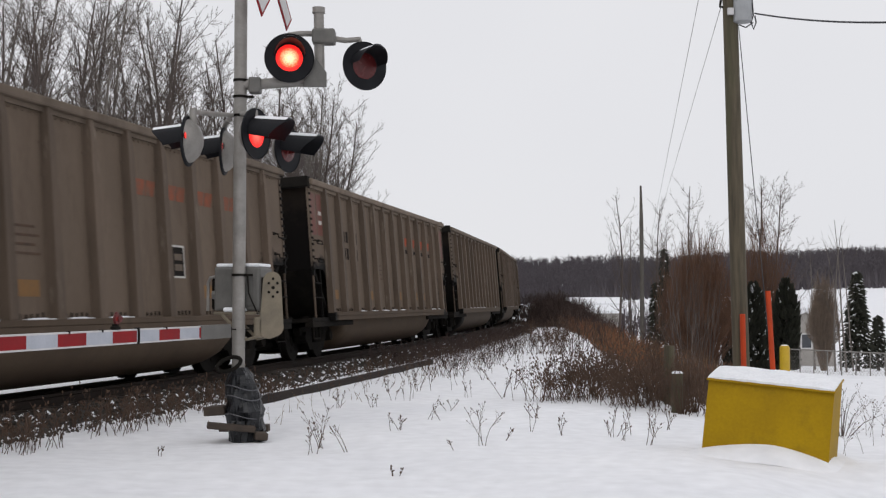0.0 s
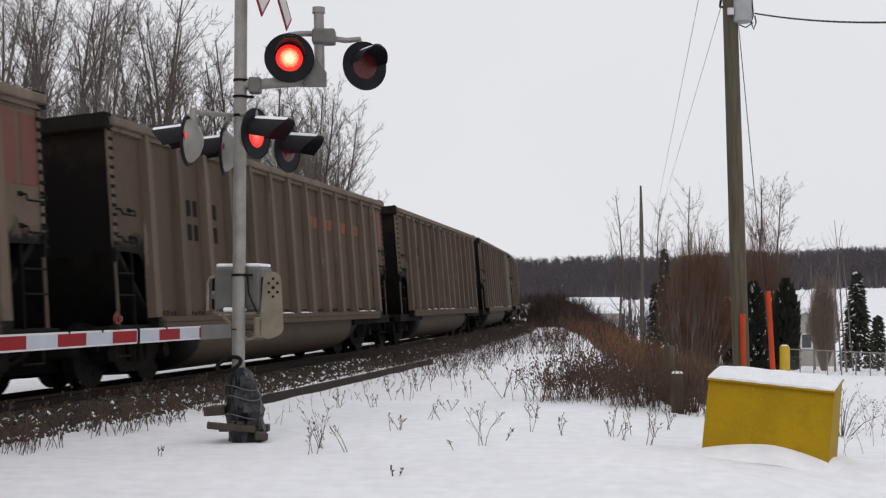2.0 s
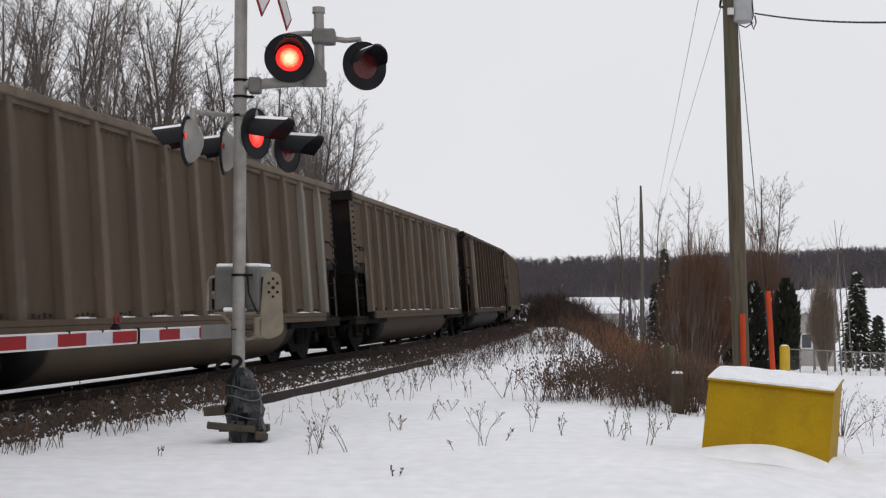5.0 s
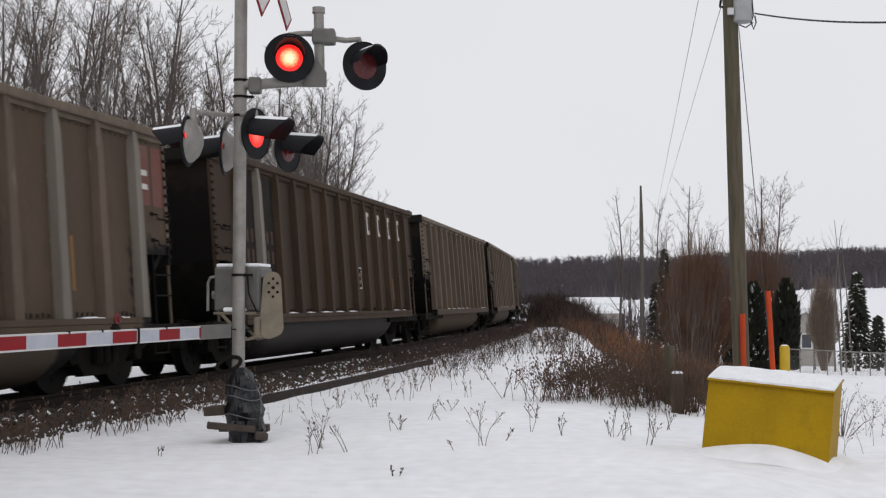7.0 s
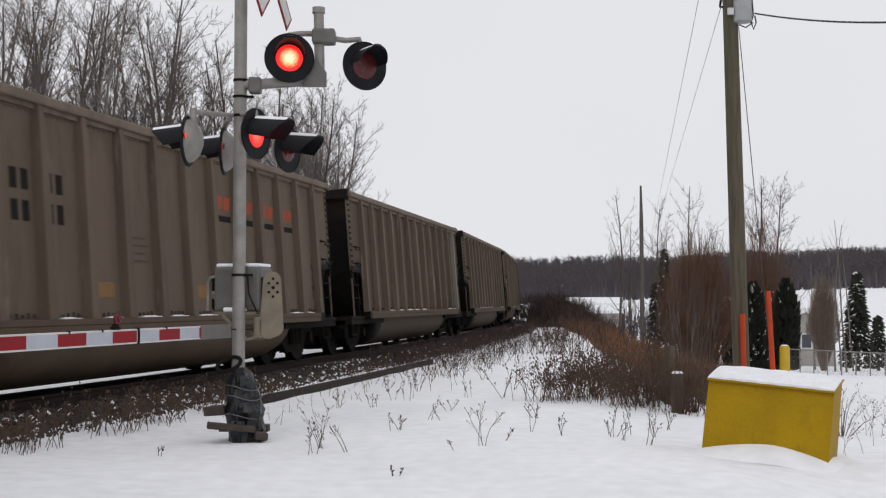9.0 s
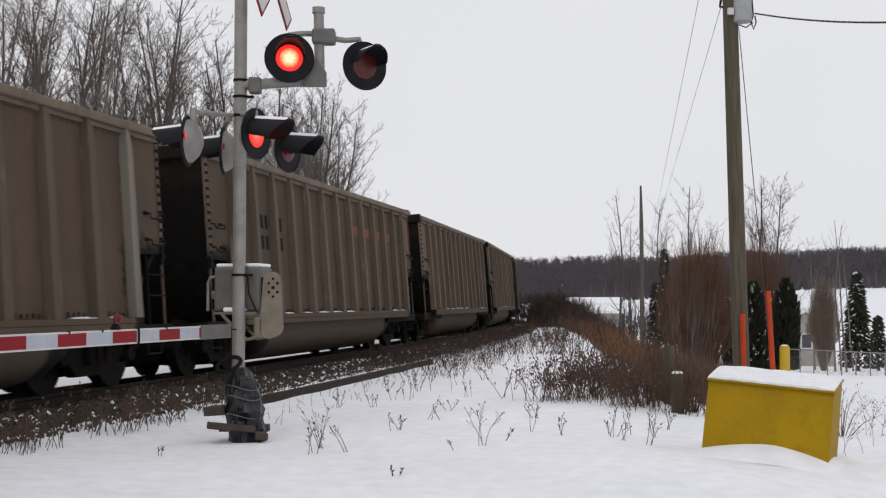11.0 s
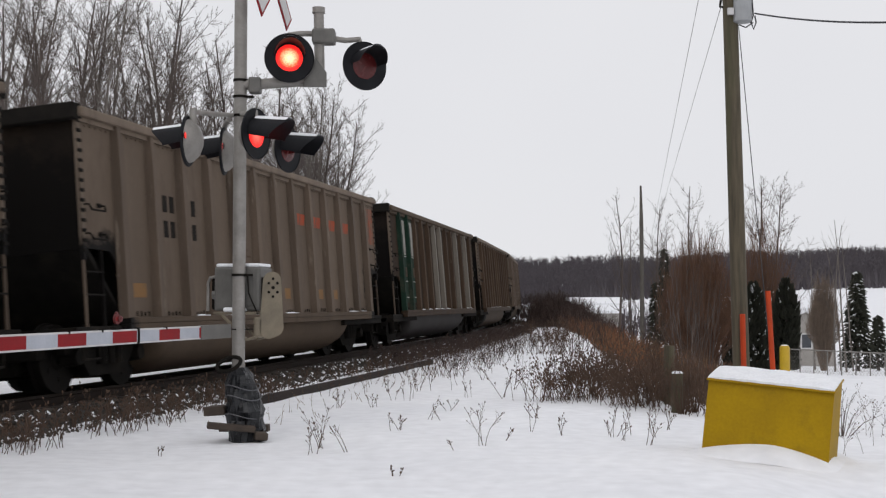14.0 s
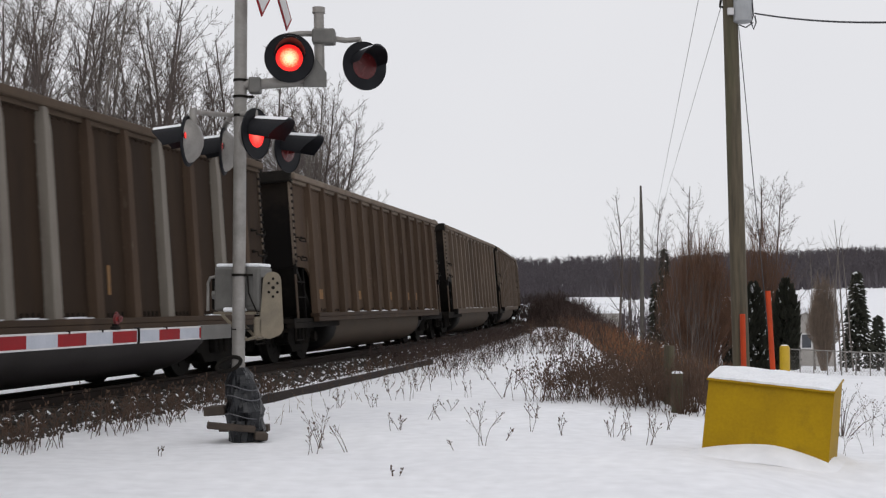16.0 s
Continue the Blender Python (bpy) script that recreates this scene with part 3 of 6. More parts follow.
    for x, k in ((-4.85, 0.25), (-4.83, 0.55), (-4.75, 0.78), (-4.6, 0.92), (-4.35, 0.985), (-4.0, 1), (4.0, 1), (4.35, 0.985), (4.6, 0.92), (4.75, 0.78), (4.83, 0.55), (4.85, 0.25)):
        ring = []
        for i in range(n + 1):
            a = math.pi * i / n
            c, q = math.cos(a), math.sin(a)
            ring.append(bm.verts.new((x, -1.42 * (abs(c) ** 0.62) * (1 if c > 0 else -1), SILL - 0.06 - 0.73 * k * (q ** 0.72))))
        rings.append(ring)
    for a, b in zip(rings, rings[1:]):
        for i in range(n):
            bm.faces.new((a[i], a[i + 1], b[i + 1], b[i]))
    bm.faces.new(rings[0])
    bm.faces.new(rings[-1][::-1])
    bmesh.ops.recalc_face_normals(bm, faces=bm.faces)
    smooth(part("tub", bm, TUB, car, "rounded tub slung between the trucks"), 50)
    part("center_sill", box_bm(-7.0, 7.0, -0.3, 0.3, 0.6, SILL - 0.14), BLACK, car)
    # air gear beside the trucks
    bm = bmesh.new()
    tube(bm, (-5.4, 0.3, 1.25), (-5.4, -0.7, 1.25), 0.2, 0.2, 12)
    part("air_reservoir", bm, BLACK, car)
    bm = bmesh.new()
    bx(bm, 5.2, 5.6, -0.9, -0.4, 1.02, 1.4, bevel=0.02)
    part("brake_valve", bm, BLACK, car)
    # the load lies just under the rim
    bm = bmesh.new()
    g = []
    for i in range(29):
        g.append([bm.verts.new((-BODY + 0.1 + i * (2 * BODY - 0.2) / 28, -1.45 + j * 2.9 / 8,
                                3.2 + (0.22 * (1 - ((j - 4) / 4) ** 2)) * (1 - abs(i - 14) / 20) + 0.03 * random.random())) for j in range(9)])
    for i in range(28):
        for j in range(8):
            bm.faces.new((g[i][j], g[i + 1][j], g[i + 1][j + 1], g[i][j + 1]))
    bmesh.ops.recalc_face_normals(bm, faces=bm.faces)
    part("coal_load", bm, COAL, car, "heap of black coal below the rim")
    return car


first = tagged(coal_car(), "dusty tan aluminium coal car with ribbed sides", "railway car", "coal cars of the train")
first.matrix_world = pose(0, 0, RAIL_Z)
CARS = {-1: first}
for n in range(0, 18):
    CARS[n] = copy_thing(first, Matrix())


def recolour(car, table):
    for o in car.children:
        for key, m in table.items():
            if o.name.split(".")[0] == key and o.data:
                o.material_slots[0].link = "OBJECT"
                o.material_slots[0].material = m


# ---- paint and markings of single cars, on the side toward the road ----
SIDE_Y = -1.512


def bay(i):
    return RIBS[i] + 0.125, RIBS[i + 1] - 0.125


def mark(car, name, x0, x1, z0, z1, material, label="", lean=0.0, y=SIDE_Y):
    bm = bmesh.new()
    prism(bm, [(x0, z0), (x1, z0), (x1 + lean, z1), (x0 + lean, z1)], y - 0.004, y)
    return part(name, bm, material, car, label)


def hollow(car, name, x0, x1, z0, z1, w, material, label=""):
    bm = bmesh.new()
    for a in ((x0, x1, z0, z0 + w), (x0, x1, z1 - w, z1), (x0, x0 + w, z0 + w, z1 - w), (x1 - w, x1, z0 + w, z1 - w)):
        bx(bm, a[0], a[1], SIDE_Y - 0.004, SIDE_Y, a[2], a[3])
    return part(name, bm, material, car, label)


def emblem(car, paint, strong=True):
    for i in (7, 8, 9, 10):
        a, b = bay(i)
        mark(car, "emblem_block", a + 0.02, a + 0.36, 2.7, 2.93, paint, "slanted orange emblem block", lean=0.09)
        mark(car, "emblem_block", a + 0.41, b - 0.1, 2.7, 2.93, paint, "slanted orange emblem block", lean=0.09)
        if strong:
            mark(car, "emblem_bar", a, b - 0.05, 2.5, 2.6, BLACK_MARK, "dark bar under the emblem")


def number_bars(car):
    for i, left in ((1, True), (2, False)):
        a, b = bay(i)
        for z in (2.5, 2.12):
            for k in range(2):
                x = (b - 0.5 if i == 1 else a + 0.04) + 0.24 * k
                mark(car, "stencil_bar", x, x + 0.15, z, z + 0.25, BLACK_MARK, "dark stencilled bar")


def tapes(car, bays, z=1.22, h=0.2):
    for i in bays:
        a, b = bay(i)
        mark(car, "reflective_patch", a + 0.12, b - 0.18, z, z + h, YELLOW_MARK, "worn amber reflective patch")


def data_panel(car, i, z):
    a, b = bay(i)
    mark(car, "data_panel", a + 0.18, a + 0.56, z, z + 0.44, BLACK_MARK, "small black data panel framed in white")
    hollow(car, "panel_frame", a + 0.15, a + 0.59, z - 0.03, z + 0.47, 0.03, WHITE_MARK)
    for k in (0.08, 0.24):
        mark(car, "panel_bar", a + 0.24, a + 0.5, z + k, z + k + 0.1, TAN_LIGHT, y=SIDE_Y - 0.005)


def small_print(car, i, z):
    a, b = bay(i)
    for k in range(4):
        mark(car, "print_bar", a + 0.1, b - 0.12 - 0.1 * (k % 2), z + 0.11 * k, z + 0.11 * k + 0.03, DULL_MARK)


def end_panel(car, ex, paint, dash=True):
    """A painted panel beside the ladder."""
    for x0, x1 in ((0.07, 0.42), (0.5, 0.86)):
        a, b = sorted((ex * (BODY - x0), ex * (BODY - x1)))
        mark(car, "end_panel", a, b, 2.55, 3.42, paint, "red-brown painted end panel")
        if dash and x0 > 0.3:
            mark(car, "end_dash", a + 0.1, a + 0.3, 2.78, 2.86, WHITE_MARK, y=SIDE_Y - 0.005)
            mark(car, "end_dash", a + 0.1, a + 0.3, 2.98, 3.06, WHITE_MARK, y=SIDE_Y - 0.005)


def ring(car, x, z, r, w, material, label):
    bm = bmesh.new()
    for k in range(24):
        a, b = 2 * math.pi * k / 24, 2 * math.pi * (k + 1) / 24
        q = [bm.verts.new((x + rr * math.cos(t), SIDE_Y - 0.003, z + 1.25 * rr * math.sin(t))) for rr, t in ((r, a), (r, b), (r - w, b), (r - w, a))]
        bm.faces.new(q)
    return part("emblem_ring", bm, material, car, label)


def ribs_near(car):
    return sorted((o for o in car.children if o.name.split(".")[0] == "rib" and sum(v.co.y for v in o.data.vertices) < 0), key=lambda o: o.data.vertices[0].co.x)


def repaint(ob, m):
    ob.material_slots[0].link = "OBJECT"
    ob.material_slots[0].material = m


PALE = mat("pale_patched_rib", (0.2, 0.178, 0.148), (0.14, 0.122, 0.1), spec=0.2, rough=0.6, scale=2, stretch=(2, 2, 0.3), stain=(0.13, 0.1, 0.08), stain_at=(0.55, 0.8), bump=0.05)
RUST_RIB = mat("rust_brown_rib", (0.085, 0.057, 0.038), (0.058, 0.038, 0.026), spec=0.12, rough=0.8, scale=1.4, stretch=(3, 3, 0.4), stain=(0.19, 0.155, 0.12), stain_at=(0.64, 0.78), stain_scale=2.4, rand=0.12, bump=0.12, fine=22)
RUSTY = mat("rust_brown_steel", (0.042, 0.027, 0.017), (0.028, 0.018, 0.012), spec=0.12, rough=0.8, scale=1.4, stretch=(2, 2, 0.3), stain=(0.024, 0.016, 0.011), stain_at=(0.5, 0.8), stain_scale=2.2, rand=0.08, bump=0.12, fine=22)
for n in (0, 1, 2, 3, 7, 9, 10, 11, 14):
    emblem(CARS[n], ORANGE if n in (1, 7, 10, 11) else FADED, n in (1, 3, 7, 10))
    number_bars(CARS[n])
for n in (0, 1, 3, 7, 10, 11, 13):
    tapes(CARS[n], (0, 3, 6, 8, 9) if n % 2 else (3, 4, 9))
    small_print(CARS[n], 4, 1.72)
for n in (0, 3, 8, 10):
    data_panel(CARS[n], 8 if n % 2 == 0 else 7, 1.55)
for n in (1, 2, 3, 5, 9):
    end_panel(CARS[n], 1, REDPANEL, n in (2, 3, 5, 9))
end_panel(CARS[1], -1, REDPANEL)
end_panel(CARS[11], 1, FADED, False)
ring(CARS[10], sum(bay(6)) / 2, 1.85, 0.16, 0.035, WHITE_MARK, "small white painted ring")
ring(CARS[5], sum(bay(8)) / 2, 2.8, 0.34, 0.09, BLUE_MARK, "round dark blue emblem")
mark(CARS[5], "emblem_cross", sum(bay(8)) / 2 - 0.06, sum(bay(8)) / 2 + 0.06, 2.5, 3.1, BLUE_MARK)
mark(CARS[5], "emblem_cross", sum(bay(8)) / 2 - 0.22, sum(bay(8)) / 2 + 0.22, 2.74, 2.86, BLUE_MARK, y=SIDE_Y - 0.005)
for n, which in ((4, (11, 12)), (5, (10, 12)), (8, (12,)), (12, (5, 6, 9, 11))):
    rr = ribs_near(CARS[n])
    for i in which:
        repaint(rr[i], PALE)
for n in (0, 1, 7, 10, 11):
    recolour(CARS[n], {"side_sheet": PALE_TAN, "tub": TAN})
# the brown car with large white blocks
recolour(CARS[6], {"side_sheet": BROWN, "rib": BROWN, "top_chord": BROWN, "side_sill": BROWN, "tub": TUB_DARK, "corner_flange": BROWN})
CARS[6]["label"] = "rusty brown coal car with large white letter blocks"
for i in (8, 9, 10, 11):
    a, b = bay(i)
    c = (a + b) / 2 - 0.04
    bm = bmesh.new()
    bx(bm, c - 0.24, c + 0.24, SIDE_Y - 0.004, SIDE_Y, 3.24, 3.34)
    bx(bm, c - 0.24, c + 0.24, SIDE_Y - 0.004, SIDE_Y, 2.8, 2.9)
    bx(bm, c - 0.13, c + 0.13, SIDE_Y - 0.004, SIDE_Y, 2.9, 3.24)
    part("letter_block", bm, WHITE_MARK, CARS[6], "large white painted letter block")
data_panel(CARS[6], 7, 1.5)
repaint(ribs_near(CARS[6])[1], PALE)
for i in (0, 1):
    mark(CARS[6], "dark_patch", bay(i)[0] - 0.02, bay(i)[1] + 0.02, 1.0, 3.45, BLACK_PATCH, "dull dark repainted patch", y=SIDE_Y + 0.002)
for z in (2.22, 1.86):
    for k in range(3):
        for i in (0, 1):
            mark(CARS[6], "stencil_bar", bay(i)[0] + 0.08 + 0.25 * k, bay(i)[0] + 0.18 + 0.25 * k, z, z + 0.24, DULL_MARK, y=SIDE_Y - 0.004)
for i, x in ((9, 0.3), (10, 0.5)):
    mark(CARS[6], "amber_strip", bay(i)[0] + x, bay(i)[0] + x + 0.07, 1.2, 1.75, YELLOW_MARK, "amber reflective strip")
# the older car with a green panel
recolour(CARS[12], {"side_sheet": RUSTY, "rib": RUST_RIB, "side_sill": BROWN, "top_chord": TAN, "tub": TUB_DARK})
recolour(CARS[13], {"side_sheet": RUST_RIB, "rib": RUST_RIB, "side_sill": BROWN})
for i in (5, 6, 9, 11):
    repaint(ribs_near(CARS[12])[i], PALE)
CARS[12]["label"] = "rust-brown coal car with a green and white painted panel"
for i in (0, 1):
    a, b = bay(i)
    mark(CARS[12], "green_panel", a - 0.02, b + 0.02, 1.15, 3.5, GREEN, "dark green painted panel", y=SIDE_Y)
    mark(CARS[12], "white_block", a - 0.0, b + 0.0, 2.45, 3.4, GREY_MARK, "white painted emblem block", y=SIDE_Y - 0.005)
    mark(CARS[12], "green_slot", a + 0.25, b - 0.3, 2.82, 3.02, GREEN, y=SIDE_Y - 0.01)
    for z in (2.4, 1.72, 1.28):
        mark(CARS[12], "white_line", a, b, z, z + 0.02, WHITE_MARK, y=SIDE_Y - 0.005)
    for k in range(3):
        mark(CARS[12], "stencil_bar", a + 0.1 + 0.25 * k, a + 0.26 + 0.25 * k, 1.85, 2.12, DULL_MARK, y=SIDE_Y - 0.005)
for i in (0, 1):
    repaint(ribs_near(CARS[12])[i], GREEN)
for x in (RIBS[4], RIBS[7]):
    part("rib_hole", box_bm(x - 0.06, x + 0.06, -1.62, -1.6, 2.85, 3.12), BLACK, CARS[12])
for i in (2, 4, 7):
    mark(CARS[12], "amber_strip", bay(i)[0] + 0.3, bay(i)[0] + 0.38, 1.25, 1.65, YELLOW_MARK, "amber reflective strip")
mark(CARS[5], "amber_strip", bay(4)[0] + 0.2, bay(4)[0] + 0.28, 1.3, 2.0, YELLOW_MARK, "amber reflective strip")
mark(CARS[5], "amber_strip", bay(10)[0] + 0.2, bay(10)[0] + 0.28, 1.3, 2.0, YELLOW_MARK, "amber reflective strip")


# ---- the crossing signal with its gate ----
D = 13.5
AIM = math.atan2(-0.41, 0.91)       # the way the lower front lamps face
H_DIR = Vector((0.225, 0.974, 0))   # along the track
SIG_X = -2.278
signal = tagged(new("crossing_signal"), "galvanised railway crossing signal with red flashing lamps beside the track", "crossing signal")
signal.location = (SIG_X, D, 0.1)
FLASH = []


def rel(p):
    return Vector(p) - Vector((SIG_X, D, 0.1))


def sig_part(name, bm, material, label=""):
    """A part of the signal whose mesh was built in world places."""
    bmesh.ops.translate(bm, verts=bm.verts, vec=-Vector((SIG_X, D, 0.1)))
    return part(name, bm, material, signal, label)


bm = bmesh.new()
tube(bm, (SIG_X, D, 0.2), (SIG_X, D, 5.9), 0.072, 0.072, 24)
smooth(sig_part("mast", bm, GALV))
for z in (1.806, 3.596, 3.992, 3.807):
    bm = bmesh.new()
    tube(bm, (SIG_X, D, z - 0.014), (SIG_X, D, z + 0.014), 0.082, 0.082, 20)
    bx(bm, SIG_X + 0.06, SIG_X + 0.15, D - 0.03, D + 0.03, z - 0.012, z + 0.012)
    sig_part("mast_clamp", bm, BLACK)


def lamp(at, turn, phase, lit, hood=0.34, backlight=None, wrap=28, dip=0.05):
    """A crossing lamp: backboard, hood, domed rear case, and a lens disc that turns its lit or its dark face outward."""
    unit = new("lamp")
    unit.parent = signal
    unit.matrix_local = Matrix.Translation(rel(at)) @ Matrix.Rotation(turn, 4, "Z")
    unit["label"] = "black round backboard lamp with a long hood"
    # local +x looks out of the lens
    bm = bmesh.new()
    n = 36
    prof = [(-0.012, 0.1515), (0.004, 0.1515), (0.004, 0.268), (0.012, 0.277), (0.0, 0.279), (-0.012, 0.272)]
    rings = [[bm.verts.new((x, r * math.cos(2 * math.pi * k / n), r * math.sin(2 * math.pi * k / n))) for k in range(n)] for x, r in prof]
    for i in range(len(rings)):
        a, b = rings[i], rings[(i + 1) % len(rings)]
        for k in range(n):
            bm.faces.new((a[k], a[(k + 1) % n], b[(k + 1) % n], b[k]))
    bmesh.ops.recalc_face_normals(bm, faces=bm.faces)
    smooth(part("backboard", bm, LAMP_BLACK, unit))
    bm = bmesh.new()
    lo, hi, m = radians(-wrap), radians(180 + wrap), 22
    inner, outer = [], []
    for r, store in ((0.168, inner), (0.176, outer)):
        for x in (0.002, hood):
            row = []
            for k in range(m + 1):
                a = lo + (hi - lo) * k / m
                low = 0.42 * (1 - max(0, math.sin(a))) if x > 0.1 else 0
                row.append(bm.verts.new((x * (1 - low), r * math.cos(a), r * math.sin(a) - (dip if x > 0.1 else 0))))
            store.append(row)
    for k in range(m):
        bm.faces.new((inner[0][k], inner[0][k + 1], inner[1][k + 1], inner[1][k]))
        bm.faces.new((outer[0][k + 1], outer[0][k], outer[1][k], outer[1][k + 1]))
        bm.faces.new((inner[1][k], inner[1][k + 1], outer[1][k + 1], outer[1][k]))
    for k in (0, m):
        bm.faces.new((inner[0][k], inner[1][k], outer[1][k], outer[0][k]))
    bmesh.ops.recalc_face_normals(bm, faces=bm.faces)
    smooth(part("hood", bm, LAMP_BLACK, unit))
    bm = bmesh.new()
    rows = []
    for x in (0.03, 0.1, 0.17, hood * 0.93):
        row = []
        for k in range(8):
            a = radians(62 + 56 * k / 7)
            lift = 0.178 + 0.018 * math.sin(math.pi * k / 7)
            row.append(bm.verts.new((x, lift * math.cos(a), lift * math.sin(a) - dip * x / hood + 0.002)))
        rows.append(row)
    for a, b in zip(rows, rows[1:]):
        for k in range(7):
            bm.faces.new((a[k], a[k + 1], b[k + 1], b[k]))
    smooth(part("snow_cap", bm, CAP_SNOW, unit, "thin snow lying on the hood"))
    # rear case
    bm = bmesh.new()
    prof = [(-0.013, 0.24), (-0.05, 0.225), (-0.11, 0.17), (-0.15, 0.09), (-0.16, 0.0)]
    rings = [[bm.verts.new((x, max(r, 0.001) * math.cos(2 * math.pi * k / 24), max(r, 0.001) * math.sin(2 * math.pi * k / 24))) for k in range(24)] for x, r in prof]
    for a, b in zip(rings, rings[1:]):
        for k in range(24):
            bm.faces.new((a[k], a[(k + 1) % 24], b[(k + 1) % 24], b[k]))
    bmesh.ops.recalc_face_normals(bm, faces=bm.faces)
    smooth(part("rear_case", bm, GALV, unit, "pale domed rear case"), 70)
    lens(unit, (0.0, 0, 0), 0.15, phase, lit)
    if backlight:
        lens(unit, backlight, 0.035, phase, LED_SMALL, flip=True)
    return unit


def lens(unit, at, r, phase, lit, flip=False):
    """A disc with a lit face and a dark face; it turns about its upright axis."""
    bm = bmesh.new()
    n = 28
    for x, ring_r, mi in ((0.006, r, 0), (-0.006, r, 1)):
        c = bm.verts.new((x * 1.8, 0, 0))
        mid = [bm.verts.new((x * 1.6, 0.72 * ring_r * math.cos(2 * math.pi * k / n), 0.72 * ring_r * math.sin(2 * math.pi * k / n))) for k in range(n)]
        rim = [bm.verts.new((x, ring_r * math.cos(2 * math.pi * k / n), ring_r * math.sin(2 * math.pi * k / n))) for k in range(n)]
        for k in range(n):
            j = (k + 1) % n
            f = bm.faces.new((c, mid[k], mid[j]))
            g = bm.faces.new((mid[k], rim[k], rim[j], mid[j]))
            f.material_index = mi
            g.material_index = 2 if mi == 0 else 1
        if mi == 0:
            front = rim
        else:
            for k in range(n):
                bm.faces.new((front[k], front[(k + 1) % n], rim[(k + 1) % n], rim[k])).material_index = 1
    bmesh.ops.recalc_face_normals(bm, faces=bm.faces)
    ob = part("lens", bm, [lit, LENS_OFF, LED_SMALL if lit is LED_SMALL else LED_ON], unit, "red lens disc, lit or dark")
    ob.location = at
    FLASH.append((ob, Vector(at), phase, 180 if flip else 0))


lamp((-1.717, 13.400, 4.228), math.atan2(-1, 0.18), 0, LED_BRIGHT, 0.26, wrap=-8, dip=-0.01)
lamp((-0.890, 13.600, 4.178), math.atan2(-1, 0.62), 1, LED_ON, 0.34, wrap=-4, dip=0.0)
lamp((-2.022, 13.000, 3.322), AIM, 0, LED_ON, 0.46, wrap=8)
lamp((-1.808, 14.000, 3.283), AIM, 1, LED_ON, 0.46, wrap=8)
lamp((-2.775, 13.100, 3.255), math.atan2(0.07, -0.99), 0, LED_ON, 0.4, wrap=6, backlight=(-0.035, 0.25, 0.03))
lamp((-2.526, 13.900, 3.244), math.atan2(0.0, -1), 1, LED_ON, 0.4, wrap=6, backlight=(-0.035, 0.25, 0.03))

# cross arms and brackets
bm = bmesh.new()
pipe(bm, [(-2.323, 13.500, 3.596), (-2.735, 13.100, 3.571)], 0.027, 12)
tube(bm, (-2.723, 13.100, 3.614), (-2.721, 13.100, 3.391), 0.04, 0.04, 12)
smooth(sig_part("cross_arm", bm, GALV))
bm = bmesh.new()
pipe(bm, [(-2.279, 13.500, 3.609), (-2.029, 13.000, 3.555), (-2.029, 13.000, 3.475)], 0.03, 12)
smooth(sig_part("cross_arm", bm, GALV))
bm = bmesh.new()
pipe(bm, [(-2.278, 13.500, 3.468), (-1.816, 14.000, 3.521), (-1.815, 14.000, 3.442)], 0.03, 12)
smooth(sig_part("cross_arm", bm, GALV))
bm = bmesh.new()
pipe(bm, [(-2.414, 13.550, 3.559), (-2.522, 13.900, 3.546), (-2.521, 13.900, 3.428)], 0.03, 12)
smooth(sig_part("cross_arm", bm, GALV))
bm = bmesh.new()
tube(bm, (-2.249, 13.500, 3.941), (-1.357, 13.600, 4.017), 0.06, 0.06, 16)
smooth(sig_part("bracket_arm", bm, GALV))
bm = bmesh.new()
bx(bm, -2.180, -2.042, 13.42, 13.58, 3.845, 4.024, bevel=0.02)
sig_part("bracket_clamp", bm, GREY_PAINT)
bm = bmesh.new()
tube(bm, (-1.395, 13.600, 3.953), (-1.412, 13.600, 4.819), 0.058, 0.058, 16)
tube(bm, (-1.412, 13.600, 4.780), (-1.412, 13.600, 4.845), 0.072, 0.072, 16)
smooth(sig_part("riser_pipe", bm, GALV))
bm = bmesh.new()
bx(bm, -1.481, -1.220, 13.5, 13.7, 4.424, 4.592, bevel=0.025)
sig_part("junction_fitting", bm, GREY_PAINT)
bm = bmesh.new()
pipe(bm, [(-1.469, 13.600, 4.547), (-1.623, 13.550, 4.536), (-1.728, 13.470, 4.505), (-1.727, 13.470, 4.390)], 0.032, 12)
smooth(sig_part("lamp_arm", bm, GALV))
bm = bmesh.new()
pipe(bm, [(-1.276, 13.600, 4.495), (-1.107, 13.650, 4.480), (-0.955, 13.680, 4.500), (-0.928, 13.680, 4.409)], 0.032, 12)
smooth(sig_part("lamp_arm", bm, GALV))
bm = bmesh.new()
prism(bm, [(-1.577, 3.924), (-1.311, 3.924), (-1.311, 4.085), (-1.431, 4.246)], 13.48, 13.54)
sig_part("gusset", bm, GREY_PAINT)

# crossbuck boards on a side bracket, seen almost edge-on
CB = Vector((-1.901, 13.500, 5.155))
for s in (-1, 1):
    bm = bmesh.new()
    m = Matrix.Translation(CB + Vector((0.012 * s, -0.003 * s, 0))) @ Matrix.Rotation(math.atan2(H_DIR.y, H_DIR.x), 4, "Z") @ Matrix.Rotation(radians(45 * s), 4, "Y")
    bx(bm, -0.62, 0.62, -0.006, 0.006, -0.115, 0.115, m=m)
    blade = sig_part("crossbuck_board", bm, RED_TAPE, "white crossbuck board with a red border")
    bm = bmesh.new()
    bx(bm, -0.585, 0.585, -0.011, 0.011, -0.082, 0.082, m=m)
    bmesh.ops.translate(bm, verts=bm.verts, vec=-Vector((SIG_X, D, 0.1)))
    part("white_field", bm, WHITE_EDGE, blade)
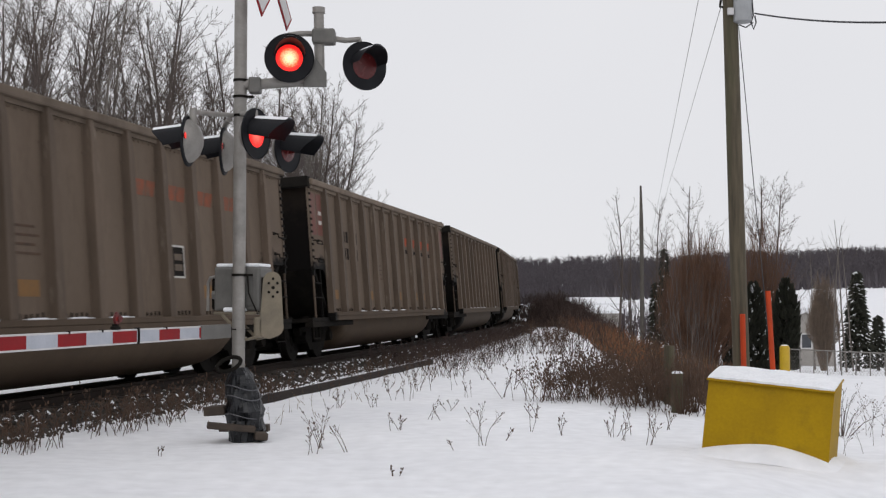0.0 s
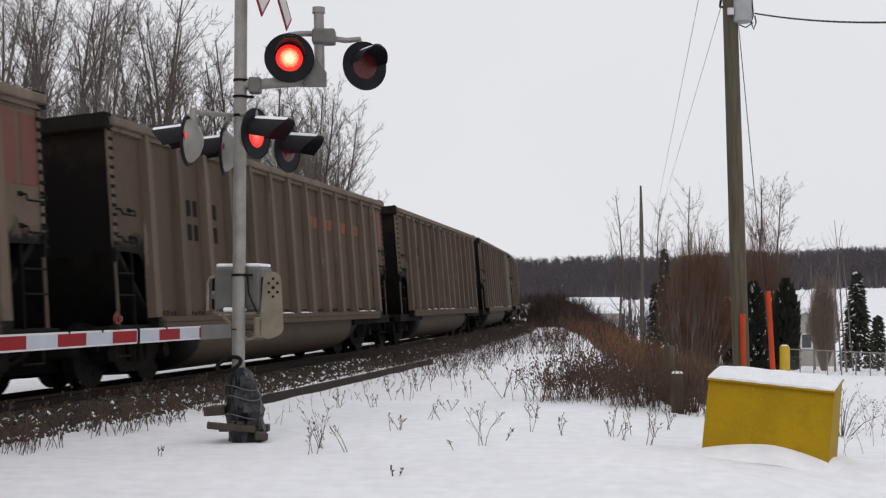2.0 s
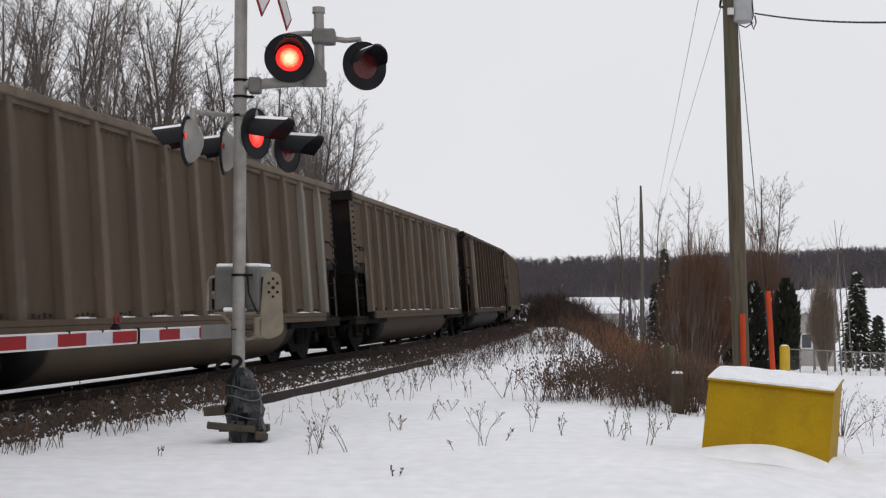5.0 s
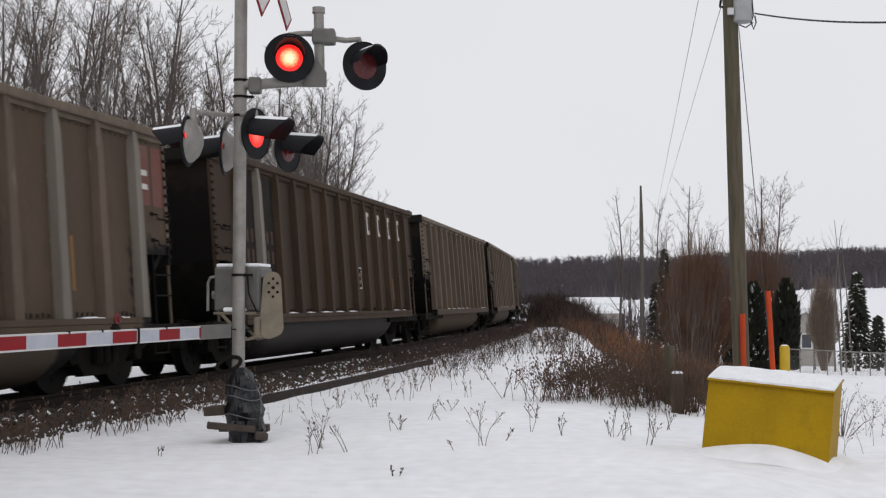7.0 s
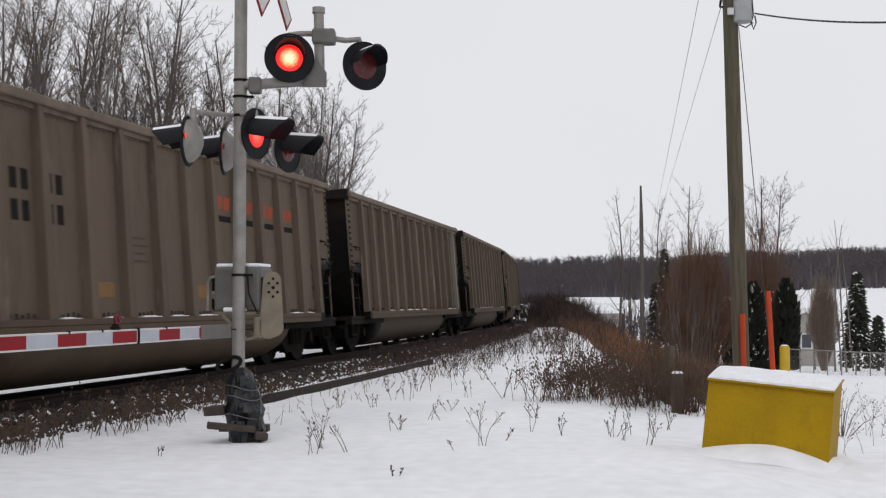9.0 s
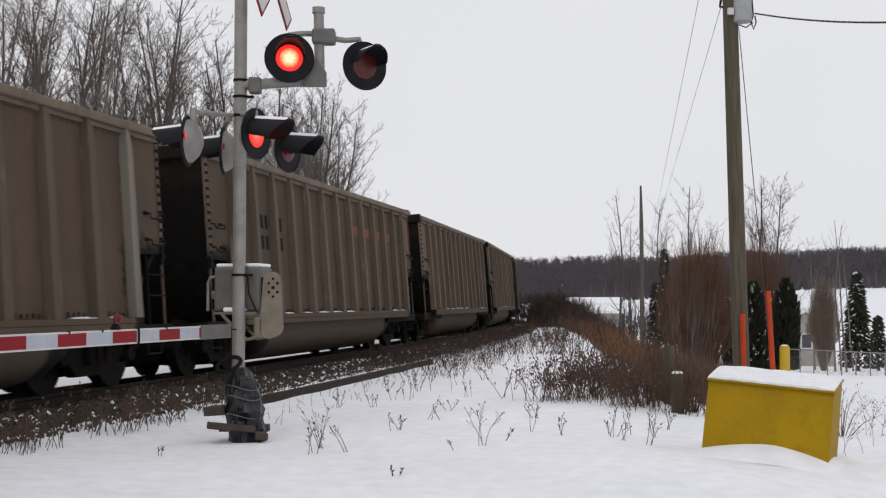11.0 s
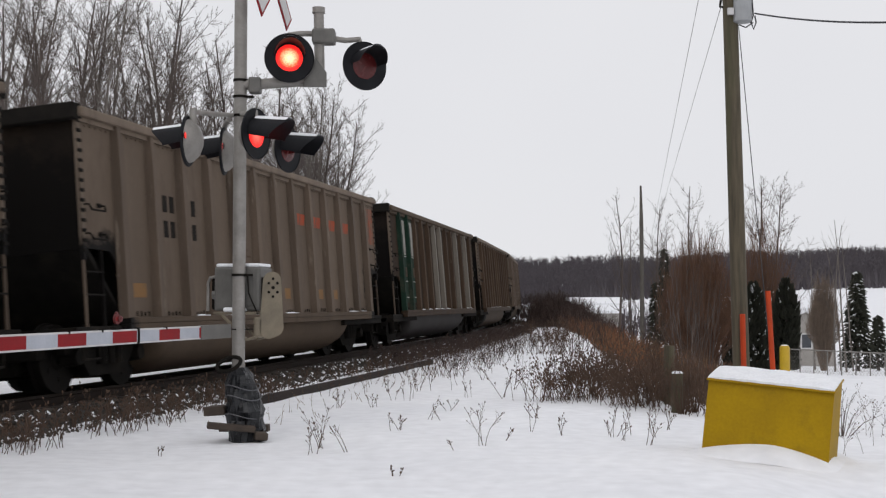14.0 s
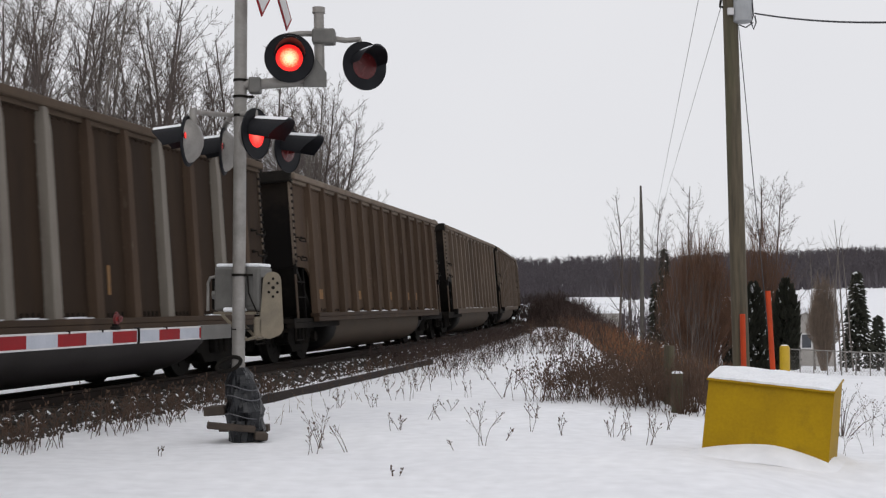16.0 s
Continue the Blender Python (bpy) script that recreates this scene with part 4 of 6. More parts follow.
bm = bmesh.new()
tube(bm, (SIG_X, D, CB.z), CB, 0.025, 0.025, 10)
sig_part("crossbuck_bracket", bm, GALV)

# gate mechanism: case, motor cover, counterweight, bracket
MECH = Matrix.Translation((-2.269, 13.720, 1.664)) @ Matrix.Rotation(radians(-14), 4, "Z")
bm = bmesh.new()
bx(bm, -0.3, 0.26, -0.13, 0.24, -0.26, 0.24, bevel=0.03, m=MECH)
case = sig_part("mechanism_case", bm, GREY_PAINT, "grey steel gate mechanism case")
bm = bmesh.new()
bx(bm, -0.05, 0.17, -0.142, -0.132, -0.2, 0.18, bevel=0.004, m=MECH)
bmesh.ops.translate(bm, verts=bm.verts, vec=-Vector((SIG_X, D, 0.1)))
part("case_door", bm, GREY_PAINT, case)
bm = bmesh.new()
bx(bm, 0.26, 0.268, -0.09, 0.16, -0.21, 0.12, m=MECH)
bmesh.ops.translate(bm, verts=bm.verts, vec=-Vector((SIG_X, D, 0.1)))
part("side_opening", bm, BLACK, case)
bm = bmesh.new()
bx(bm, -0.28, 0.25, -0.12, 0.23, 0.235, 0.275, bevel=0.018, m=MECH)
sig_part("snow_cap", bm, CAP_SNOW, "snow lying on the case")
bm = bmesh.new()
tube(bm, MECH @ Vector((-0.26, -0.06, -0.08)), MECH @ Vector((-0.34, -0.08, -0.08)), 0.055, 0.045, 14)
sig_part("shaft_end", bm, GREY_PAINT)
bm = bmesh.new()
bx(bm, -0.37, -0.275, -0.05, 0.2, -0.25, 0.12, bevel=0.03, m=MECH)
sig_part("gate_arm_bracket", bm, BLACK)
bm = bmesh.new()
pipe(bm, [MECH @ Vector(p) for p in ((-0.4, -0.06, -0.26), (-0.4, -0.06, 0.06), (-0.37, -0.06, 0.12), (-0.29, -0.06, 0.13))], 0.018, 8)
sig_part("guard_hoop", bm, GALV)
# counterweight plate with a ring of bolt holes
bm = bmesh.new()
out = []
for cx, cz, r, a0, a1 in ((0.0, 0.28, 0.1, 0, 180), (-0.03, -0.26, 0.11, 180, 300), (0.02, -0.24, 0.11, 300, 360)):
    for k in range(9):
        a = radians(a0 + (a1 - a0) * k / 8)
        out.append((cx + r * math.cos(a), cz + r * math.sin(a)))
W = Matrix.Translation((-1.917, 13.550, 1.465)) @ Matrix.Rotation(radians(14), 4, "Z")
prism(bm, out, -0.03, 0.03)
bx(bm, -0.2, -0.09, -0.03, 0.03, -0.36, -0.12, bevel=0.03)
bmesh.ops.transform(bm, matrix=W, verts=bm.verts)
plate = sig_part("counterweight", bm, CREAM, "cream-painted counterweight plate")
for k in range(6):
    a = radians(60 * k + 30)
    c = Vector((0.055 * math.cos(a) + 0.01, 0, 0.2 + 0.1 * math.sin(a)))
    bm = bmesh.new()
    tube(bm, W @ (c + Vector((0, -0.034, 0))), W @ (c + Vector((0, -0.02, 0))), 0.016, 0.016, 10)
    bmesh.ops.translate(bm, verts=bm.verts, vec=-Vector((SIG_X, D, 0.1)))
    part("bolt_hole", bm, BLACK, plate)
bm = bmesh.new()
tube(bm, W @ Vector((0.01, -0.034, 0.2)), W @ Vector((0.01, -0.02, 0.2)), 0.02, 0.02, 10)
bmesh.ops.translate(bm, verts=bm.verts, vec=-Vector((SIG_X, D, 0.1)))
part("bolt_hole", bm, BLACK, plate)
bm = bmesh.new()
bx(bm, -0.27, 0.24, -0.2, 0.2, -0.3, -0.27, bevel=0.006, m=MECH)
sig_part("mounting_plate", bm, CREAM)
for y in (-0.19, 0.12):
    bm = bmesh.new()
    a, b, c = MECH @ Vector((-0.17, y, -0.3)), MECH @ Vector((0.13, y, -0.58)), MECH @ Vector((0.24, y, -0.55))
    pipe(bm, [a, b, c], 0.02, 6)
    sig_part("diagonal_strut", bm, CREAM)
bm = bmesh.new()
bx(bm, -0.15, 0.1, -0.22, -0.1, -0.27, -0.22, bevel=0.02, m=MECH)
sig_part("snow_cap", bm, CAP_SNOW, "snow lying on the mounting plate")
bm = bmesh.new()
pipe(bm, [(-2.175, 13.450, 1.799), (-2.169, 13.500, 1.598), (-2.067, 13.500, 1.371)], 0.009, 6)
sig_part("cable", bm, BLACK)

# the lowered arm
ARM0 = Vector((-2.361, 13.250, 1.188))
AR = Matrix.Translation(ARM0) @ Matrix.Rotation(math.atan2(-H_DIR.y, -H_DIR.x), 4, "Z")
gate = tagged(new("gate_arm"), "lowered crossing gate arm striped red and white", "gate arm")
gate.matrix_world = AR
part("arm_core", box_bm(0.5, 7.4, -0.012, 0.012, -0.068, 0.068, bevel=0.004), WHITE_EDGE, gate)
bm = bmesh.new()
bx(bm, -0.05, 0.72, -0.03, 0.03, -0.075, 0.075, bevel=0.01)
part("arm_butt", bm, GREY_PAINT, gate, "grey steel butt of the arm")
edges = [0.6, 0.76] + [0.76 + 0.455 * (i + 1) for i in range(14)]
for i in range(15):
    part("stripe", box_bm(edges[i], edges[i + 1], -0.0165, 0.0165, -0.052, 0.052), RED_TAPE if i % 2 == 0 else WHITE_TAPE, gate, "red reflective stripe" if i % 2 == 0 else "white reflective stripe")
part("splice_band", box_bm(2.07, 2.11, -0.02, 0.02, -0.075, 0.08), BLACK, gate)
for u in (1.5, 2.75, 3.3, 4.4):
    part("screw", box_bm(u, u + 0.014, -0.02, 0.02, 0.05, 0.075), BLACK, gate)
al = new("arm_lamp")
al.parent = gate
al.location = (2.5, 0, 0.068)
bm = bmesh.new()
bx(bm, -0.045, 0.045, -0.03, 0.03, 0.0, 0.03, bevel=0.008)
tube(bm, (0, 0, 0.03), (0, 0, 0.05), 0.03, 0.03, 12)
part("lamp_base", bm, BLACK, al)
bm = bmesh.new()
tube(bm, (0, 0.0, 0.095), (0, 0.022, 0.095), 0.05, 0.05, 18)
tube(bm, (0, 0.0, 0.14), (0, 0.02, 0.14), 0.022, 0.02, 10)
part("lamp_case", bm, mat("red_lamp_plastic", (0.11, 0.009, 0.009), (0.07, 0.007, 0.007), rough=0.45, scale=15, bump=0.05), al)
bm = bmesh.new()
pipe(bm, [(0.05, 0.02, 0.02), (-0.6, 0.02, 0.005), (-1.6, 0.02, 0.01)], 0.007, 5)
part("lamp_cable", bm, BLACK, gate)


def arm_lens():
    unit = new("lens_mount")
    unit.parent = gate
    unit.matrix_local = Matrix.Translation((2.5, 0.045, 0.165)) @ Matrix.Rotation(math.pi / 2 - 0.25, 4, "Z")
    return unit


lens(arm_lens(), (0, 0, 0), 0.03, 1, LED_SMALL)

# the wrapped foot of the mast
foot = tagged(new("wrapped_base"), "signal base wrapped in wrinkled black plastic sheet", "wrapped base")
FX, FY = -2.215, 13.5
foot.location = (FX, FY, 0)
bm = bmesh.new()
n, rings = 30, []
for i, (z, r, ox) in enumerate(((-0.08, 0.2, 0.03), (0.1, 0.215, 0.03), (0.2, 0.2, 0.02), (0.3, 0.23, 0.015), (0.4, 0.195, 0.0), (0.5, 0.19, -0.02), (0.6, 0.175, -0.03), (0.7, 0.145, -0.04), (0.78, 0.09, -0.06))):
    ring = []
    for k in range(n):
        a = 2 * math.pi * k / n
        w = 0.94 + 0.1 * math.sin(3 * a + i * 1.7) + 0.05 * math.sin(7 * a - i * 2.3) + 0.04 * math.sin(11 * a + i)
        ring.append(bm.verts.new((ox + r * w * math.cos(a), r * w * math.sin(a), z)))
    rings.append(ring)
for a, b in zip(rings, rings[1:]):
    for k in range(n):
        bm.faces.new((a[k], a[(k + 1) % n], b[(k + 1) % n], b[k]))
bmesh.ops.recalc_face_normals(bm, faces=bm.faces)
part("plastic_wrap", bm, WRAP, foot)
for z, r in ((0.25, 0.212), (0.45, 0.2), (0.56, 0.19)):
    bm = bmesh.new()
    pts = [Vector((r * math.cos(a) + 0.01 - 0.08 * max(0, z - 0.3), r * math.sin(a), z + 0.03 * math.sin(2 * a))) for a in [2 * math.pi * k / 24 for k in range(25)]]
    pipe(bm, pts, 0.008, 5)
    part("tape_band", bm, mat("grey_tape", (0.1, 0.1, 0.11), rough=0.4, bump=0), foot)
bm = bmesh.new()
pts = [Vector((-2.357, 13.350, 0.820)) - Vector((FX, FY, 0)) + Vector((0.13 * math.cos(a), 0.09 * math.sin(a), 0.075 * math.sin(a + 0.4))) for a in [2 * math.pi * k / 20 for k in range(21)]]
pipe(bm, pts, 0.022, 8)
part("hose_loop", bm, BLACK, foot, "loop of black cable hose")
for name, x0, x1, y0, y1, z0, z1, rz in (("plank", -0.42, 0.1, -0.3, -0.18, 0.02, 0.09, 14), ("plank", -0.4, -0.16, -0.15, 0.1, 0.2, 0.3, -9), ("plank", -0.3, 0.26, 0.12, 0.26, -0.02, 0.06, 0),
                                       ("plank", 0.1, 0.24, -0.34, 0.2, -0.05, 0.03, 14)):
    p = tagged(new("timber_block"), "old weathered timber block at the foot of the signal", "timber", "timber blocks at the signal")
    p.matrix_world = Matrix.Translation((FX, FY, 0.07)) @ Matrix.Rotation(radians(rz), 4, "Z") @ Matrix.Rotation(radians(rz * 0.45), 4, "Y")
    part("plank", box_bm(x0, x1, y0, y1, z0, z1, bevel=0.012), OLD_TIMBER, p)

# ---- the yellow grit bin ----
BX = Matrix.Translation((2.57, 12.1, 0.0)) @ Matrix.Rotation(math.atan2(-0.435, 0.9), 4, "Z") @ Matrix.Rotation(radians(4.6), 4, "Y")
bin_ = tagged(new("grit_bin"), "yellow plywood grit bin with a snow-covered sloping lid", "storage bin")
bin_.matrix_world = BX
LB, WB, HF, HB = 1.21, 0.6, 0.73, 0.81
bm = bmesh.new()
out = [(0, -0.18), (0.06, -0.16)]
for k in range(13):
    t = k / 12
    out.append((0.07 + 1.07 * t, -0.13 + 0.17 * math.sin(math.pi * min(1, t * 1.02)) ** 0.7 * (1 - 0.25 * t)))
out += [(1.15, -0.19), (LB, -0.21), (LB, HF), (0, HF)]
prism(bm, out, 0, 0.02)
for v in bm.verts:
    v.co.y += 0.1 * v.co.z / HF
part("front_panel", bm, YELLOW, bin_)
for x in (0.0, LB - 0.02):
    bm = bmesh.new()
    prism(bm, [(-0.025, -0.2), (WB, -0.2), (WB, HB), (0.1, HF)], x - 0.002, x + 0.022, axis="x")
    part("side_panel", bm, YELLOW, bin_)
part("back_panel", box_bm(0.022, LB - 0.022, WB - 0.02, WB, -0.05, HB), YELLOW, bin_)
bm = bmesh.new()
sl = math.atan2(HB - HF, WB - 0.1)
LM = Matrix.Translation((0, 0.09, HF)) @ Matrix.Rotation(sl, 4, "X")
bx(bm, -0.015, LB + 0.015, -0.03, WB - 0.06, 0.002, 0.022, bevel=0.004, m=LM)
part("lid", bm, YELLOW, bin_)
bm = bmesh.new()
nu, nv, g = 24, 10, []
for i in range(nu + 1):
    row = []
    for j in range(nv + 1):
        u, v = i / nu, j / nv
        e = min(1, 6 * min(u, 1 - u) + 0.15) * min(1, 4 * min(v, 1 - v) + 0.25)
        row.append(bm.verts.new(LM @ Vector((-0.005 + (LB + 0.01) * u, -0.02 + (WB - 0.06) * v + 0.006 * math.sin(u * 40), 0.022 + 0.05 * e ** 0.5 + 0.006 * math.sin(u * 23 + 2 * v) * e))))
    g.append(row)
for i in range(nu):
    for j in range(nv):
        bm.faces.new((g[i][j], g[i + 1][j], g[i + 1][j + 1], g[i][j + 1]))
rim = [g[i][0] for i in range(nu + 1)] + [g[nu][j] for j in range(1, nv + 1)] + [g[i][nv] for i in range(nu - 1, -1, -1)] + [g[0][j] for j in range(nv - 1, 0, -1)]
low = [bm.verts.new(LM @ Vector((*(LM.inverted() @ v.co).xy, 0.0225))) for v in rim]
for k in range(len(rim)):
    j = (k + 1) % len(rim)
    bm.faces.new((rim[k], low[k], low[j], rim[j]))
bmesh.ops.recalc_face_normals(bm, faces=bm.faces)
smooth(part("snow_cover", bm, CAP_SNOW, bin_, "smooth layer of snow on the lid"), 60)
# drift heaped under and before the bin
bm = bmesh.new()
g = []
for i in range(25):
    row = []
    for j in range(11):
        u, v = i / 24, j / 10
        wx = BX @ Vector((-0.15 + 1.5 * u, -0.3 + 0.85 * v, 0))
        e = math.sin(math.pi * u) ** 0.8 * math.sin(math.pi * min(v * 0.95 + 0.02, 1)) ** 0.9
        row.append(bm.verts.new((wx.x, wx.y, ground_z(wx.x, wx.y) - 0.01 + 0.17 * e)))
    g.append(row)
for i in range(24):
    for j in range(10):
        bm.faces.new((g[i][j], g[i + 1][j], g[i + 1][j + 1], g[i][j + 1]))
drift = part("snow_drift", bm, SNOW)
smooth(tagged(drift, "low drift of snow heaped under the yellow bin", "snow drift"), 80)

# ---- yellow bollard, posts, utility pole ----
def bollard(at, r, h):
    t = tagged(new("bollard"), "short yellow steel bollard behind the grit bin", "bollard")
    t.location = at
    bm = bmesh.new()
    tube(bm, (0, 0, -0.1), (0, 0, h - 0.02), r, r, 20)
    tube(bm, (0, 0, h - 0.02), (0, 0, h), r, r * 0.75, 20)
    smooth(part("post", bm, mat("yellow_bollard_paint", (0.55, 0.36, 0.02), (0.45, 0.29, 0.02), rough=0.4, scale=5, bump=0.05), t))
    bm = bmesh.new()
    tube(bm, (0, 0, h), (0, 0, h + 0.012), r * 0.75, r * 0.5, 16)
    part("snow_cap", bm, CAP_SNOW, t)


bollard((4.791, 17.0, 0.895 - 1.1), 0.07, 1.1)


def wooden_post(x, y, top, r, cap):
    z = ground_z(x, y)
    t = tagged(new("fence_post"), "weathered round wooden fence post among dry weeds", "post", "old fence posts")
    t.location = (x, y, z)
    bm = bmesh.new()
    tube(bm, (0, 0, -0.2), (0.01, 0, top - z), r, r * 0.92, 14)
    part("post", bm, WOOD_POLE, t)
    if cap:
        bm = bmesh.new()
        tube(bm, (0.01, 0, top - z), (0.01, 0, top - z + 0.03), r * 0.95, r * 0.6, 12)
        part("snow_cap", bm, CAP_SNOW, t)


wooden_post(3.274, 17.6, 0.873, 0.085, False)
wooden_post(3.197, 16.6, 0.531, 0.085, True)

UP0, UP1 = Vector((5.411, 22.000, 0.277)), Vector((5.272, 22.000, 7.057))
AX = (UP1 - UP0).normalized()
pole = tagged(new("utility_pole"), "leaning weathered wooden utility pole with a transformer", "utility pole")
foot_z = ground_z(UP0.x, UP0.y)
pole.location = (UP0.x, UP0.y, foot_z)
PO = Vector(pole.location)


def pole_part(name, bm, material, label=""):
    bmesh.ops.translate(bm, verts=bm.verts, vec=-PO)
    return part(name, bm, material, pole, label)


bm = bmesh.new()
tube(bm, UP0 - AX * (UP0.z - foot_z + 0.4), UP0 + AX * 9.2, 0.155, 0.125, 20)
smooth(pole_part("shaft", bm, WOOD_POLE))
bm = bmesh.new()
tc = Vector((5.468, 21.850, 7.020))
tube(bm, tc + Vector((0, 0, -0.4)), tc + Vector((0, 0, 0.6)), 0.165, 0.165, 24)
tube(bm, tc + Vector((0, 0, -0.42)), tc + Vector((0, 0, -0.4)), 0.14, 0.165, 24)
tube(bm, tc + Vector((0, 0, 0.6)), tc + Vector((0, 0, 0.68)), 0.175, 0.1, 24)
smooth(pole_part("transformer", bm, mat("transformer_grey", (0.36, 0.37, 0.38), (0.3, 0.31, 0.32), rough=0.4, scale=4, bump=0.04), "grey cylindrical transformer can"))
bm = bmesh.new()
bx(bm, 5.186, 5.298, 21.78, 21.86, 6.737, 6.861, bevel=0.01)
pole_part("marker_plate", bm, WHITE_EDGE)
bm = bmesh.new()
pipe(bm, [(5.111, 22.000, 7.057), (5.089, 22.000, 6.932), (5.192, 22.000, 6.911)], 0.025, 8)
pole_part("insulator", bm, BLACK)
bm = bmesh.new()
pipe(bm, [(5.630, 21.800, 7.007), (5.648, 21.800, 6.716), (5.605, 21.800, 6.591), (5.655, 21.800, 6.467), (5.698, 21.800, 6.591), (5.678, 21.800, 6.716)], 0.014, 6)
pipe(bm, [(5.389, 21.800, 6.550), (5.511, 21.800, 6.498), (5.646, 21.800, 6.591)], 0.012, 6)
pole_part("service_leads", bm, WIRE, "drooping black service leads")
bm = bmesh.new()
pts = [(5.388, 21.780, 1.292), (5.410, 21.780, -0.367)]
tube(bm, pts[0], pts[1], 0.05, 0.05, 10)
pole_part("cable_guard", bm, ORANGE_GUARD, "orange plastic cable guard")


def wire(name, a, b, sag, r, label):
    a, b = Vector(a), Vector(b)
    pts = [a.lerp(b, k / 24) + Vector((0, 0, -sag * 4 * (k / 24) * (1 - k / 24))) for k in range(25)]
    bm = bmesh.new()
    pipe(bm, pts, r, 5)
    return tagged(part(name, bm, WIRE), label, "wire", "overhead wires")


wire("overhead_wire", (5.679, 21.800, 6.756), (6.914, 16.000, 5.285), 0.1, 0.016, "black overhead service cable")
wire("overhead_wire", (4.631, 21.500, 7.136), (15.810, 95.000, 3.964), 0.05, 0.005, "thin overhead wire to a distant pole")
wire("overhead_wire", (5.086, 21.900, 6.907), (15.858, 95.000, 4.408), 0.05, 0.005, "thin overhead wire to a distant pole")
wire("guy_wire", (5.415, 21.950, 6.585), (5.590, 20.500, -0.067), 0.0, 0.008, "taut guy wire from the utility pole")
guard = tagged(new("guy_guard"), "orange plastic guard tube on a guy wire", "guy guard")
bm = bmesh.new()
tube(bm, (5.614, 20.900, 1.691), (5.592, 20.500, 0.028), 0.045, 0.045, 10)
part("tube", bm, ORANGE_GUARD, guard)
far_pole = tagged(new("utility_pole"), "distant grey wooden utility pole with a splintered top", "utility pole")
bm = bmesh.new()
tube(bm, (10.202, 62.000, -0.939), (10.192, 62.000, 5.722), 0.12, 0.1, 10)
tube(bm, (10.192, 62.000, 5.664), (10.171, 62.000, 7.5), 0.1, 0.05, 8)
part("shaft", bm, mat("far_grey_wood", (0.13, 0.12, 0.105), (0.09, 0.08, 0.07), rough=0.9, bump=0.2), far_pole)


# ---- trees and scrub ----
def grow(rng, p, d, length, r, level, thick, thin, dens):
    """A branch with its side branches, in tapered rods."""
    n = (10, 5, 3, 1)[level]
    step = length / n
    q, v, side = Vector(p), Vector(d).normalized(), rng.random() * 6.28
    for i in range(n):
        t = (i + 1) / n
        r1 = r * (1 - 0.82 * t) + 0.002
        v = (v + Vector((rng.gauss(0, 1), rng.gauss(0, 1), rng.gauss(0, 0.4))) * (0.03, 0.11, 0.16, 0.2)[level] + Vector((0, 0, (0.0, 0.08, 0.08, 0.03)[level]))).normalized()
        e = q + v * step
        (thick if level == 0 else thin).append((q.copy(), e.copy(), r * (1 - 0.82 * i / n) + 0.002, r1))
        if level < 3:
            m = int(dens[level] * (0.5 + rng.random()))
            if level == 0 and t < 0.25:
                m = 0
            for k in range(m):
                side += 2.4 + rng.gauss(0, 0.4)
                u = v.orthogonal().normalized()
                u.rotate(Matrix.Rotation(side, 3, v))
                a = radians(rng.uniform(24, 52))
                bd = v * math.cos(a) + u * math.sin(a)
                bl = length * (0.46, 0.4, 0.4)[level] * (1.1 - 0.75 * t) * rng.uniform(0.6, 1.15)
                grow(rng, q.lerp(e, rng.random()), bd, bl, r1 * (0.36, 0.5, 0.5)[level] + 0.0014, level + 1, thick, thin, dens)
        q = e


def tree(seed, h, r, bark, dens=(4.5, 2.0, 1.6), label="bare leafless deciduous tree behind the railway line", group="bare trees beyond the railway line"):
    rng = random.Random(seed)
    thick, thin = [], []
    grow(rng, (0, 0, 0), (rng.gauss(0, 0.04), rng.gauss(0, 0.04), 1), h, r, 0, thick, thin, dens)
    t = tagged(new("tree"), label, "tree", group)
    for name, segs, n in (("trunk", thick, 6), ("crown", thin, 3)):
        ob = new(name, rods(name, segs, bark, n))
        ob.parent = t
    return t


def placed(src, x, y, z, s, rz):
    return copy_thing(src, Matrix.Translation((x, y, z)) @ Matrix.Rotation(rz, 4, "Z") @ Matrix.Scale(s, 4))


kinds = [tree(11 + i, 12.0, 0.115, (BARK, BARK_PALE)[i % 3 == 2], (3.5, 2.8, 3.3)) for i in range(5)]
rng = random.Random(4)
# front row: place, distance, height of the top
ROWS = [(-13.50, 40, 12.37), (-13.58, 42, 12.71), (-12.74, 43, 12.98), (-13.24, 46, 12.68), (-11.35, 44, 12.99), (-11.71, 48, 13.40), (-10.63, 47, 12.57), (-10.10, 50, 12.04), (-15.52, 50, 14.37),
        (-7.92, 52, 13.52), (-7.70, 58, 12.56), (-7.12, 60, 12.15), (-6.49, 62, 12.45), (-5.80, 64, 12.44), (-6.1, 66, 11.9), (-6.2, 68, 11.3), (-6.6, 74, 10.8), (-5.86, 60, 12.38), (-6.48, 58, 12.02), (-7.81, 55, 12.51), (-8.97, 52, 13.15), (-15.71, 44, 13.04), (-16.64, 44, 13.46)]
# a denser stand where the line starts to curve
for k in range(16):
    d = rng.uniform(58, 80)
    b = -0.165 + 0.0046 * k + rng.uniform(-0.003, 0.003)
    ROWS.append((b * d, d, 1.5 + (float(np.interp(b, (-0.16, -0.12, -0.08, -0.05), (0.165, 0.172, 0.158, 0.1))) - rng.uniform(0, 0.035)) * d))
